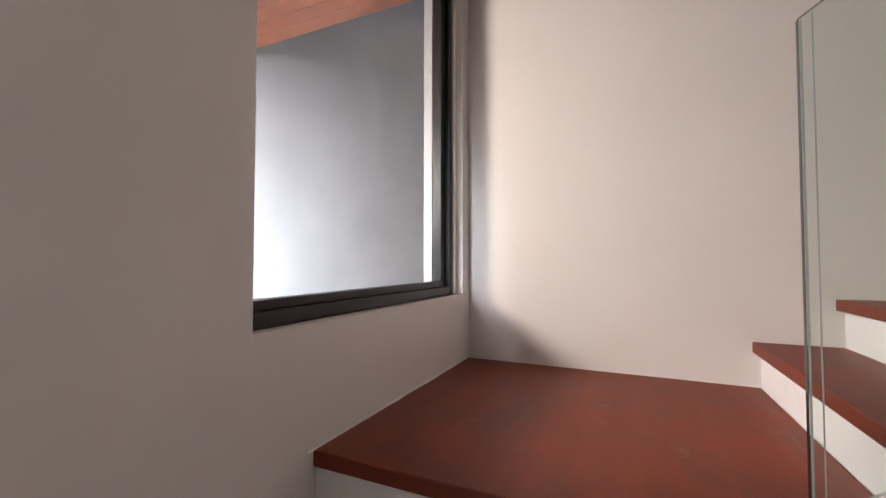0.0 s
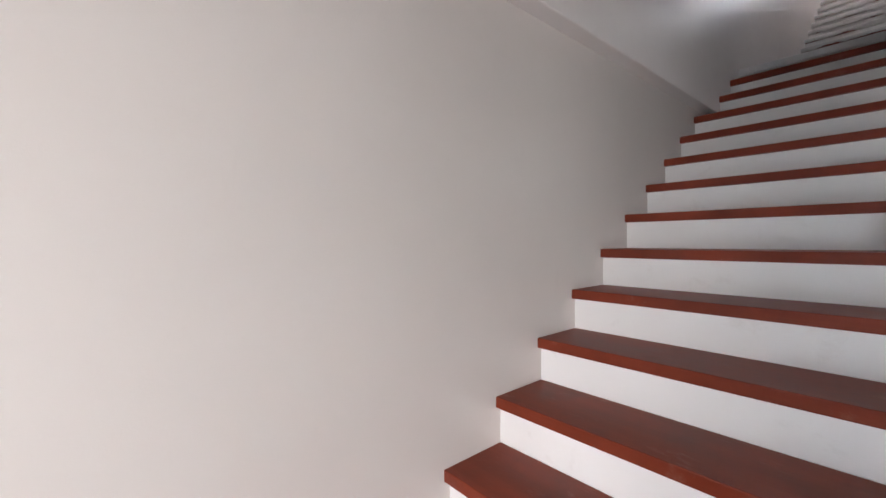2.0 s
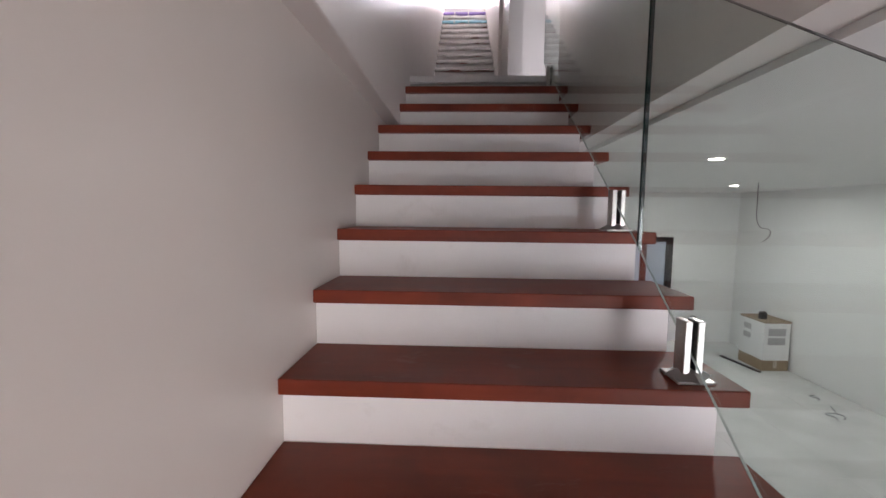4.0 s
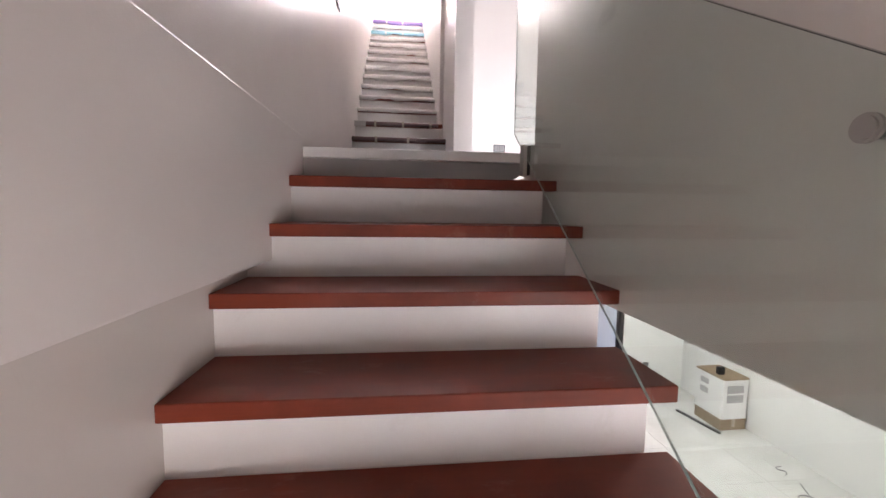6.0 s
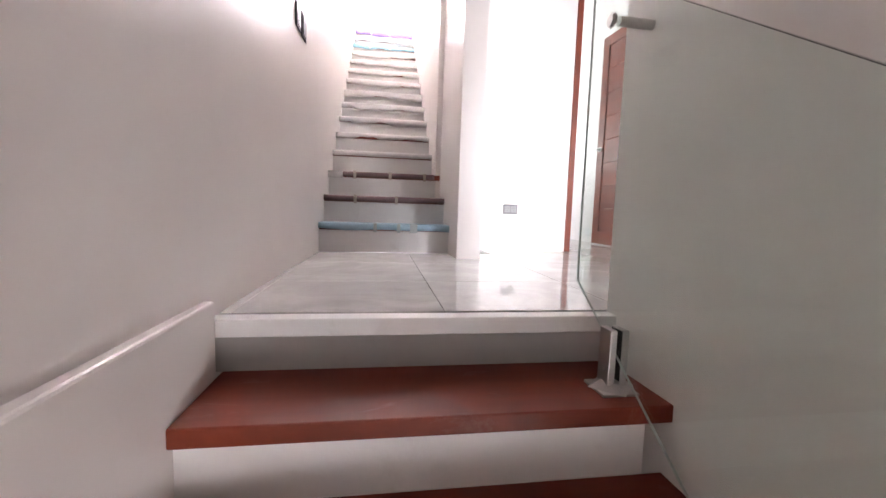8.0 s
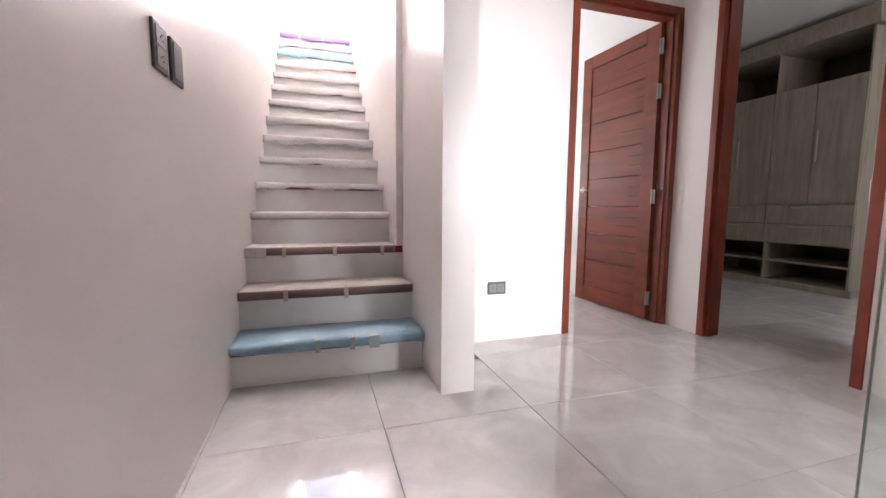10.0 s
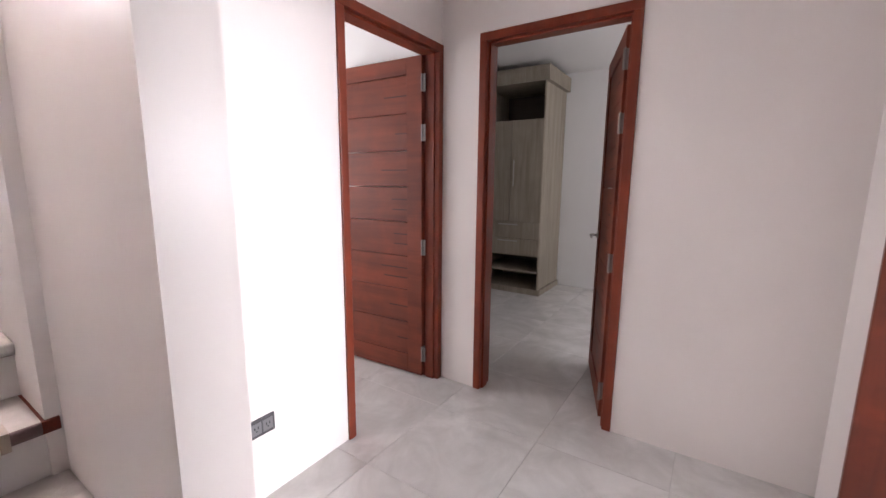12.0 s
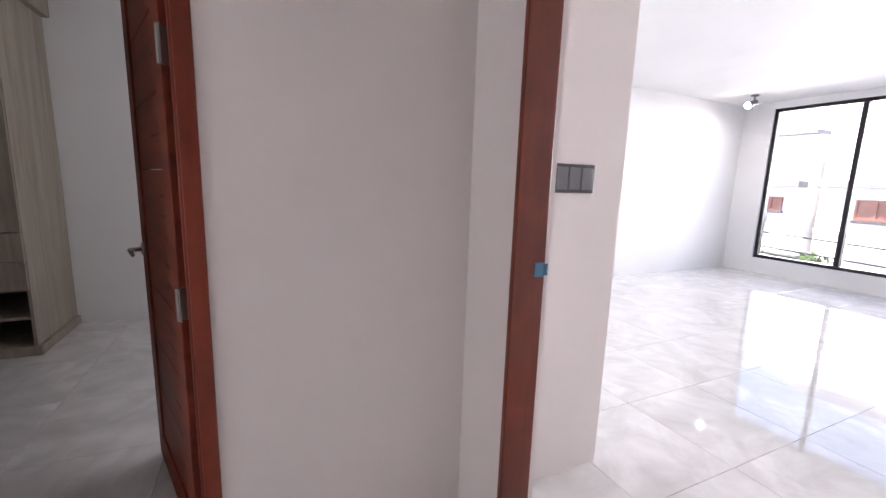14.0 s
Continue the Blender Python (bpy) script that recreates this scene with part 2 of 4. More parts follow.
def bm_join(*parts):
    out = bmesh.new()
    for p in parts:
        me = bpy.data.meshes.new("tmp")
        p.to_mesh(me)
        p.free()
        out.from_mesh(me)
        bpy.data.meshes.remove(me)
    return out


def bm_tube(r, a, b, sides=20, r2=None, bevel=0.0):
    bm = bmesh.new()
    a, b = Vector(a), Vector(b)
    bmesh.ops.create_cone(bm, cap_ends=True, segments=sides, radius1=r, radius2=r if r2 is None else r2, depth=(b - a).length)
    if bevel:
        rims = [e for e in bm.edges if abs(e.verts[0].co.z - e.verts[1].co.z) < 1e-6]
        bmesh.ops.bevel(bm, geom=rims, offset=bevel, segments=2, affect="EDGES")
    q = (b - a).to_track_quat("Z", "Y").to_matrix().to_4x4()
    bmesh.ops.transform(bm, matrix=Matrix.Translation((a + b) / 2) @ q, verts=bm.verts)
    return bm


def bm_extrude(points, axis, lo, hi):
    """A prism over a closed outline; axis is the direction of extrusion."""
    bm = bmesh.new()
    order = {"x": lambda p, h: (h, p[0], p[1]), "y": lambda p, h: (p[0], h, p[1]), "z": lambda p, h: (p[0], p[1], h)}[axis]
    a = [bm.verts.new(order(p, lo)) for p in points]
    b = [bm.verts.new(order(p, hi)) for p in points]
    bm.faces.new(a)
    bm.faces.new(list(reversed(b)))
    n = len(points)
    for i in range(n):
        bm.faces.new((a[i], b[i], b[(i + 1) % n], a[(i + 1) % n]))
    bmesh.ops.recalc_face_normals(bm, faces=bm.faces)
    return bm


def obj(name, bm, mat, smooth=False):
    me = bpy.data.meshes.new(name)
    bm.normal_update()
    bm.to_mesh(me)
    bm.free()
    me.materials.append(mat)
    if smooth:
        me.polygons.foreach_set("use_smooth", [True] * len(me.polygons))
    return new(name, me)


def part(name, bm, mat, parent, label="", smooth=False):
    ob = obj(name, bm, mat, smooth)
    ob.parent = parent
    if label:
        ob["label"] = label
    return ob


def thing(name, label, category, group="", at=None, kind=""):
    ob = new(name)
    ob.empty_display_size = 0.1
    if at is not None:
        ob.matrix_world = at
    return tagged(ob, label, category, group, kind)


def structure(name, bm, mat, label=""):
    return tagged(obj(name, bm, mat), label, "", "", "structure")


# ---- plan ----
R, T, N = 0.19, 0.2735, 14          # main flight: riser, going, risers
H = 2.625                            # upper floor
GF = -0.95                           # ground floor
W = 1.237                            # tread ends
Z_CEIL = 5.26
R2, T2, U0 = 0.194, 0.2565, 5.218   # upper flight
XA = 2.836                           # hall wall with the bedroom door
YE = 5.537                           # hall end wall
YD = 3.599                            # wall with the front room door
XL = 0.10                           # upper left wall


def wall(name, x0, y0, z0, x1, y1, z1, mat=WALL_SHADED, label="smooth plastered wall painted warm white"):
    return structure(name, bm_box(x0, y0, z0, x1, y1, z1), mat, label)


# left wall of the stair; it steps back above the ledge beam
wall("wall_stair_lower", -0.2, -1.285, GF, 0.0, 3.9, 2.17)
structure("wall_stair_beam", bm_box(-0.19, -1.285, 2.148, 0.087, 3.545, 2.675, 0.007), WALL_LIT, "projecting plastered beam with a narrow ledge, painted warm white")
structure("wall_stair_upper", bm_extrude([(-0.2, -1.285), (0.035, -1.285), (0.062, 3.5), (0.10, 5.2), (0.106, 10.8), (-0.2, 10.8)], "z", 2.6, 9.0), WALL_LIT, "smooth plastered wall painted warm white")
structure("wall_landing_low", bm_extrude([(-0.2, 3.562), (0.063, 3.562), (0.10, 5.2), (0.106, 10.8), (-0.2, 10.8)], "z", 2.152, 2.599), WALL_LIT, "smooth plastered wall painted warm white")

# window wall of the half landing, with its opening
WX0, WX1, WZ0, WZ1 = 0.085, 1.428, 0.356, 2.0
wy0, wy1 = -1.485, -1.285
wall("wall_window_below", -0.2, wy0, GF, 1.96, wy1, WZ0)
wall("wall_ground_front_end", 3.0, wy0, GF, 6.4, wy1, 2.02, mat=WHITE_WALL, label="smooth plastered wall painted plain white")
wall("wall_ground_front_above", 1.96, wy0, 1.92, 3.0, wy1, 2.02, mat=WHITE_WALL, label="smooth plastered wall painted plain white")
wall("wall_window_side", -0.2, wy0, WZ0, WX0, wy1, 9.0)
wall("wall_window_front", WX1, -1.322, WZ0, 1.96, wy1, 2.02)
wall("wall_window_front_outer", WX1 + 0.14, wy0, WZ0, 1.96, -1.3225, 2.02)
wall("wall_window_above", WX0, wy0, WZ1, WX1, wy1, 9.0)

# wall between the stairwell and the front room, on its deep beam
wall("wall_stairwell_right", 1.224, -3.1, 2.025, 1.36, YD, Z_CEIL, mat=WALL_LIT, label="smooth plastered wall beside the glass balustrade")
# wall with the front room doorway
wall("wall_front_door_left", 1.36, YD - 0.15, H, 1.40, YD, Z_CEIL, mat=WALL_LIT)
wall("wall_front_door_right", 2.56, YD - 0.146, H, XA, YD, Z_CEIL, mat=WALL_LIT)
wall("wall_front_door_above", 1.40, YD - 0.15, H + 2.13, 2.56, YD, Z_CEIL, mat=WALL_LIT)
# hall wall with the bedroom doorway
D2A, D2B, DTOP = 4.428, 5.274, 2.152
wall("wall_bedroom_south", XA, YD - 0.1465, H, XA + 0.13, D2A + 0.01, Z_CEIL, mat=WALL_LIT)
wall("wall_bedroom_north", XA, D2B - 0.01, H, XA + 0.13, YE + 0.13, Z_CEIL, mat=WALL_LIT)
wall("wall_bedroom_above", XA, D2A + 0.01, H + DTOP - 0.01, XA + 0.13, D2B - 0.01, Z_CEIL, mat=WALL_LIT)
wall("wall_front_room_stub", 2.815, 2.885, H, XA + 0.13, YD - 0.148, Z_CEIL, mat=WALL_LIT)
# hall end wall with the rear room doorway
D1A, D1B = 1.992, 2.833
wall("wall_hall_end_left", 1.138, YE, H, D1A + 0.01, YE + 0.13, Z_CEIL, mat=WALL_LIT)
wall("wall_hall_end_right", D1B - 0.01, YE, H, XA, YE + 0.13, Z_CEIL, mat=WALL_LIT)
wall("wall_hall_end_above", D1A + 0.01, YE, H + DTOP - 0.02, D1B - 0.01, YE + 0.13, Z_CEIL, mat=WALL_LIT)
# pier and wall along the upper flight
wall("wall_pier", 0.985, 4.925, H, 1.138, 5.74, Z_CEIL, mat=WALL_LIT, label="plastered wall end beside the upper stair")
wall("wall_upper_stair_right", 0.945, 5.742, H, 1.138, 10.8, 9.0, mat=WALL_LIT)
wall("wall_pier_high", 0.985, 4.925, Z_CEIL, 1.138, 5.74, 9.0, mat=WALL_LIT)
# front room
wall("wall_front_room_side", XA + 0.13, 2.885, H, 5.9, 3.015, Z_CEIL, mat=WHITE_WALL, label="smooth plastered wall painted plain white")
wall("wall_front_room_far", 5.74, -3.1, H, 5.9, 2.883, Z_CEIL, mat=WHITE_WALL, label="smooth plastered wall painted plain white")
FX0, FX1, FZ0, FZ1 = 1.9, 5.31, 2.87, 5.16
wall("wall_front_below", 1.362, -3.1, H, 5.74, -2.95, FZ0, mat=WHITE_WALL, label="smooth plastered wall painted plain white")
wall("wall_front_above", 1.362, -3.1, FZ1, 5.74, -2.95, Z_CEIL, mat=WHITE_WALL, label="smooth plastered wall painted plain white")
wall("wall_front_left", 1.362, -3.1, FZ0, FX0, -2.95, FZ1, mat=WHITE_WALL, label="smooth plastered wall painted plain white")
wall("wall_front_right", FX1, -3.1, FZ0, 5.74, -2.95, FZ1, mat=WHITE_WALL, label="smooth plastered wall painted plain white")
# bedroom and rear room
wall("wall_bedroom_far", 5.85, 3.017, H, 5.98, 8.6, Z_CEIL, mat=WHITE_WALL, label="smooth plastered wall painted plain white")
wall("wall_bedroom_back", XA + 0.13, 8.5, H, 5.85, 8.6, Z_CEIL, mat=WHITE_WALL, label="smooth plastered wall painted plain white")
wall("wall_room_divider", XA + 0.002, YE + 0.132, H, XA + 0.128, 8.6, Z_CEIL, mat=WHITE_WALL, label="smooth plastered wall painted plain white")
wall("wall_rear_left", 1.14, YE + 0.132, H, 1.2, 8.4, Z_CEIL, mat=WHITE_WALL, label="smooth plastered wall painted plain white")
wall("wall_rear_back", 1.14, 8.4, H, XA, 8.6, Z_CEIL, mat=WHITE_WALL, label="smooth plastered wall painted plain white")
# ceilings
structure("ceiling_upper_floor", bm_box(1.138, -3.1, Z_CEIL, 6.0, 8.6, Z_CEIL + 0.15), CEIL, "flat white painted ceiling")
structure("ceiling_hall", bm_box(0.03, YD - 1.2, Z_CEIL, 1.136, 4.923, Z_CEIL + 0.15), CEIL, "flat white painted ceiling")
structure("ceiling_stairwell", bm_box(0.03, -1.285, Z_CEIL, 1.136, YD - 1.202, Z_CEIL + 0.15), CEIL, "flat white painted ceiling")
structure("ceiling_upper_stair", bm_box(-0.2, 4.7, 9.0, 1.2, 10.8, 9.15), CEIL, "flat white painted ceiling")
wall("wall_over_hall", 0.03, 4.77, Z_CEIL + 0.15, 0.98, 4.92, 9.0, mat=WALL_LIT)
# upper floor slab, with tiles laid on it further down
structure("floor_slab_front", bm_box(1.362, -3.1, 2.03, 6.0, 8.6, H - 0.012), GROUT, "concrete floor slab")
structure("floor_slab_hall", bm_box(0.03, 3.58, 2.2, 1.36, 5.3, H - 0.012), GROUT, "concrete floor slab")
structure("trim_landing_edge", bm_box(0.067, 3.545, H - 0.05, 1.236, 3.6, H - 0.0005, 0.003), RISER, "white edge of the upper landing")
# end of the upper flight, with an open doorway to the roof
UTOP = H + 16 * R2
structure("floor_roof_landing", bm_box(XL, U0 + 15 * T2, UTOP - 0.2, 0.944, 11.2, UTOP), GROUT, "bare cement floor of the roof landing")

# ground floor
structure("floor_ground", bm_box(-0.2, -1.28, GF - 0.2, 6.05, 8.6, GF - 0.008), GROUT, "concrete ground floor")
wall("wall_ground_far", 5.9, -1.28, GF, 6.05, 8.6, 2.0, mat=WHITE_WALL, label="smooth plastered wall painted plain white")
wall("wall_ground_back_left", 0.0, 8.45, GF, 3.14, 8.6, 2.0, mat=WHITE_WALL, label="smooth plastered wall painted plain white")
wall("wall_ground_back_right", 4.69, 8.45, GF, 5.9, 8.6, 2.0, mat=WHITE_WALL, label="smooth plastered wall painted plain white")
wall("wall_ground_back_above", 3.14, 8.45, 1.13, 4.69, 8.6, 2.0, mat=WHITE_WALL, label="smooth plastered wall painted plain white")
wall("wall_ground_side", -0.2, 3.902, GF, 0.0, 8.6, 2.15, mat=WHITE_WALL, label="smooth plastered wall painted plain white")
structure("ceiling_ground", bm_box(1.362, -1.28, 2.0, 6.05, 8.6, 2.028), CEIL, "flat white painted ceiling")
structure("ceiling_ground_under_hall", bm_box(0.0, 3.6, 2.15, 1.36, 8.6, 2.198), CEIL, "flat white painted ceiling")

# ---- main flight ----


def stair_body(name, outline, lo, hi, axis):
    return structure(name, bm_extrude(outline, axis, lo, hi), RISER, "white painted risers and body of the stair")


outline = []
for k in range(N):
    y = k * T + 0.03
    outline += [(y, k * R), (y, (k + 1) * R - 0.045)]
outline[0] = (0.03, -0.045)
outline[-1] = (13 * T + 0.03, H - 0.05)
outline += [(14 * T - 0.24, H - 0.05), (14 * T - 0.24, H - 0.36), (0.30, -0.045)]
stair_body("stair_body", outline, 0.0, 1.170, "x")
structure("stair_landing_body", bm_box(0.0, -1.285, GF, 1.206, 0.03, -0.047), RISER, "white painted base of the half landing")


def step(x0, x1, y0, y1, z, label, riser):
    """A wooden tread and the painted riser board under its front edge."""
    s = thing("stair_step", label, "stair step", "steps of the main stair")
    part("tread", bm_box(x0, y0, z - 0.045, x1, y1, z, 0.004), STEP_WOOD_X, s, "red-brown varnished wooden tread")
    part("riser", riser, RISER, s, "white painted riser")
    return s


LBL = "stair step with red-brown wooden tread and white riser"
step(0.0, 1.221, -1.285, 0.028, 0.0, "half landing of red-brown wood below the window", bm_box(1.2062, -1.284, -R + 0.001, 1.2085, 0.029, -0.0455))
for k in range(1, N):
    y = (k - 1) * T
    step(0.0 if k < 12 else 0.086, W, y, y + T + 0.028, k * R, LBL, bm_box(0.001 if k < 12 else 0.086, y + 0.0275, (k - 1) * R + 0.001, 1.172, y + 0.0298, k * R - 0.0455))
# lower flight down to the ground floor
lower = [(1.2, -0.047)]
for k in range(1, 5):
    x = 1.2 + (k - 1) * T
    lower += [(x, -k * R - 0.045), (x + T, -k * R - 0.045)]
lower += [(1.2 + 4 * T, GF), (1.2, GF)]
stair_body("stair_lower_body", lower, -1.285, 0.0, "y")
for k in range(1, 5):
    x = 1.2 + (k - 1) * T
    step(x + 0.01, x + T + 0.03, -1.285, 0.03, -k * R, LBL, bm_box(x + T + 0.0002, -1.284, -(k + 1) * R + 0.001, x + T + 0.0025, 0.0, -k * R - 0.0455))

CAULK = film_paper("white_filler", (0.76, 0.73, 0.69), 0.7)


def bead(name, a, b, size, seed):
    """An uneven run of filler in the corner between a floor and a wall."""
    bm = bmesh.new()
    a, b = Vector(a), Vector(b)
    d = (b - a).normalized()
    side = Vector((-d.y, d.x, 0))
    n = int((b - a).length / 0.02)
    rings = []
    for i in range(n + 1):
        c = a.lerp(b, i / n)
        r = size * (0.55 + 0.9 * max(0, noise.noise((c.x * 9 + seed, c.y * 9, seed))) + 0.3 * noise.noise((c.x * 40, c.y * 40, seed)))
        rings.append([bm.verts.new(c + side * r * q + Vector((0, 0, r * s))) for q, s in ((-1, 0), (-0.5, 0.6), (0, 1.0), (0.5, 0.6), (1, 0))])
    for r0, r1 in zip(rings, rings[1:]):
        for j in range(4):
            bm.faces.new((r0[j], r1[j], r1[j + 1], r0[j + 1]))
    bmesh.ops.recalc_face_normals(bm, faces=bm.faces)
    return tagged(obj(name, bm, CAULK, True), "uneven white filler line along the edge of the landing", "", "", "structure")


bead("trim_filler_window_wall", (0.0, -1.285, 0.0), (1.24, -1.285, 0.0), 0.006, 1)
bead("trim_filler_side_wall", (0.0, -1.285, 0.0), (0.0, 0.02, 0.0), 0.005, 2)

# ---- glass balustrade ----
GX = 1.119


def nosing(y):
    return R + y * R / T


def glass_panel(y0, y1, z_first, rise0, rise1, end_mat):
    g = thing("glass_balustrade", "clear greenish frameless glass balustrade panel standing on steel spigots", "glass balustrade", "glass panels of the stair")
    lift = 0.035
    pts = [(y0, z_first), (y1, nosing(y1) + lift), (y1, nosing(y1) + rise1), (y0, nosing(y0) + rise0)]
    pane = part("pane", bm_extrude(pts, "x", GX - 0.006, GX + 0.006), GLASS, g)
    pane.visible_shadow = False
    e = 0.0012
    for a, b, mat in ((pts[0], pts[3], EDGE), (pts[3], pts[2], EDGE), (pts[2], pts[1], end_mat), (pts[1], pts[0], EDGE_PALE)):
        half = 0.003 if mat is EDGE_PALE else 0.0062
        dy, dz = b[0] - a[0], b[1] - a[1]
        ln = math.hypot(dy, dz)
        ny, nz = -dz / ln * e, dy / ln * e
        part("edge", bm_extrude([(a[0] + ny * 0.3, a[1] + nz * 0.3), (b[0] + ny * 0.3, b[1] + nz * 0.3), (b[0] + ny, b[1] + nz), (a[0] + ny, a[1] + nz)], "x", GX - half, GX + half), mat, g, "pale ground glass edge" if mat is EDGE_PALE else "green ground glass edge")
    return g


first_panel = glass_panel(-0.165, 1.785, 0.04, 0.928, 0.955, EDGE)
# Pale strips set on the pane to draw the bright reflections of its edge.
part("bevel", bm_join(bm_extrude([(-0.1645, 0.045), (-0.1605, 0.048), (-0.1605, 1.0005), (-0.1645, 0.998)], "x", GX + 0.0062, GX + 0.0070), bm_extrude([(-0.1455, 0.058), (-0.1430, 0.06), (-0.1430, 1.0118), (-0.1455, 1.0101)], "x", GX + 0.0062, GX + 0.0070)), EDGE_GLINT, first_panel, "bright reflection lines of the polished glass edge, set on as pale strips")
glass_panel(1.80, 3.60, nosing(1.80) + 0.035, 0.95, 0.94, EDGE_PALE)


def spigot(y, z):
    s = thing("glass_spigot", "square brushed steel glass spigot screwed to a wooden tread", "spigot", "spigots of the balustrade", pose(GX, y, z))
    part("base_plate", bm_join(bm_box(-0.05, -0.05, 0, 0.05, 0.05, 0.008, 0.002), bm_tube(0.066, (0, 0, 0.008), (0, 0, 0.026), 4, 0.034)), STEEL, s)
    part("clamp", bm_join(bm_box(-0.026, -0.026, 0.02, -0.0075, 0.026, 0.165, 0.002), bm_box(0.0075, -0.026, 0.02, 0.026, 0.026, 0.165, 0.002)), STEEL, s)
    part("gasket", bm_join(bm_box(-0.0074, -0.024, 0.03, -0.0062, 0.024, 0.162), bm_box(0.0062, -0.024, 0.03, 0.0074, 0.024, 0.162)), RUBBER, s, "black rubber gasket")
    for zz in (0.06, 0.125):
        part("screw", bm_tube(0.006, (-0.0262, 0, zz), (-0.0285, 0, zz), 12), STEEL, s)
    return s


spigot(1.45, 6 * R)
spigot(2.02, 8 * R)
spigot(3.385, 13 * R)


def standoff(y, z):
    s = thing("glass_standoff", "round steel standoff pin holding the glass to the wall", "standoff pin", "standoff pins of the balustrade", pose(GX, y, z))
    part("cap", bm_tube(0.019, (-0.02, 0, 0), (-0.0065, 0, 0), 24, bevel=0.004), STEEL, s)
    part("barrel", bm_tube(0.013, (0.0065, 0, 0), (0.116, 0, 0), 24), STEEL, s)
    return s


standoff(3.478, 3.442)
standoff(2.0, 2.44)

# ---- window of the half landing ----


def landing_window():
    w = tagged(new("window_1"), "black aluminium window with a clear pane, lit from outside", "window", "", "structure")
    y0, y1 = -1.405, -1.325
    x0, x1, z0, z1 = WX0 + 0.055, WX1 + 0.138, WZ0, WZ1
    f = 0.045
    part("window_frame", bm_join(bm_box(x0, y0, z0, x1, y1, z0 + f, 0.003), bm_box(x0, y0, z1 - f, x1, y1, z1, 0.003), bm_box(x0, y0, z0 + f, x0 + f, y1, z1 - f, 0.003), bm_box(x1 - f, y0, z0 + f, x1, y1, z1 - f, 0.003)), BLACK_ALU, w)
    g = 0.05
    a, b, c, d = x0 + f, x1 - f, z0 + f, z1 - f
    sash = part("sash", bm_join(bm_box(a, y0 + 0.012, c, b, y1 - 0.02, c + 0.028, 0.003), bm_box(a, y0 + 0.012, d - g, b, y1 - 0.02, d, 0.003), bm_box(a, y0 + 0.012, c + 0.028, a + g, y1 - 0.02, d - g, 0.003), bm_box(b - g, y0 + 0.012, c + 0.028, b, y1 - 0.02, d - g, 0.003)), BLACK_ALU, w)
    p = part("pane", bm_box(a + g, -1.372, c + 0.028, b - g, -1.366, d - g), PANE, w)
    p.visible_shadow = False
    part("seal", bm_box(WX0 + 0.03, y0 + 0.005, z0 + 0.001, x0 - 0.001, y1 + 0.01, z1), WALL_SHADED, w, "plastered margin beside the frame")
    part("outer_jamb", bm_box(a + 0.001, y0 - 0.05, c, a + 0.03, y0 - 0.002, d), material("white_jamb_paint", (0.33, 0.33, 0.34), 0.5), w, "white outer jamb")
    return w


landing_window()

# neighbour's wall and the boarded soffit outside the window
structure("backdrop_neighbour_wall", bm_box(-40.0, -3.2, -1.2, 1.1, -2.95, 7.5), CEMENT, "grey cement wall of the neighbouring house")
wall("wall_exterior_side", -14.0, wy0, -1.2, -0.202, wy1, 9.0)
eave = tagged(new("soffit"), "orange-brown boarded wooden soffit above the side passage", "soffit")
for i in range(12):
    part("board", bm_box(0.165 + 0.1 * i, -2.94, 1.99, 0.26 + 0.1 * i, -1.49, 2.012, 0.003), SOFFIT, eave)

# ---- doors ----


def door_frame(name, y_axis, a, b, face, depth, z0, height, label):
    """A frame with posts of 45 mm; face is the hall side of the wall."""
    d = tagged(new(name), label, "door frame", "", "structure")
    p = 0.045

    def bx(u0, u1, z_0, z_1, v0, v1):
        return bm_box(v0, u0, z_0, v1, u1, z_1, 0.003) if y_axis else bm_box(u0, v0, z_0, u1, v1, z_1, 0.003)
    v0, v1 = face - 0.012, face + depth
    part("post", bx(a, a + p, z0, z0 + height - p, v0, v1), FRAME_WOOD, d)
    part("post", bx(b - p, b, z0, z0 + height - p, v0, v1), FRAME_WOOD, d)
    part("head", bx(a, b, z0 + height - p, z0 + height, v0, v1), FRAME_WOOD, d)
    s = 0.012
    m0, m1 = v0 + 0.03, v1 - 0.05
    part("stop", bx(a + p, a + p + s, z0, z0 + height - p, m0, m1), FRAME_WOOD, d)
    part("stop", bx(b - p - s, b - p, z0, z0 + height - p, m0, m1), FRAME_WOOD, d)
    part("stop", bx(a + p + s, b - p - s, z0 + height - p - s, z0 + height - p, m0, m1), FRAME_WOOD, d)
    return d


def lever(parent, x, z, side):
    """A lever handle with a round rose on one face of a door leaf."""
    s = -1 if side == 0 else 1
    y0 = -0.001 if side == 0 else 0.039
    h = part("door_handle", bm_join(bm_tube(0.026, (x, y0, z), (x, y0 + s * 0.009, z), 24, bevel=0.002), bm_tube(0.009, (x, y0 + s * 0.009, z), (x, y0 + s * 0.05, z), 16), bm_tube(0.0085, (x - 0.006, y0 + s * 0.048, z), (x + 0.115 * (1 if x < 0.3 else -1), y0 + s * 0.05, z - 0.004), 16, 0.007)), STEEL, parent, "brushed steel lever handle", True)
    return h


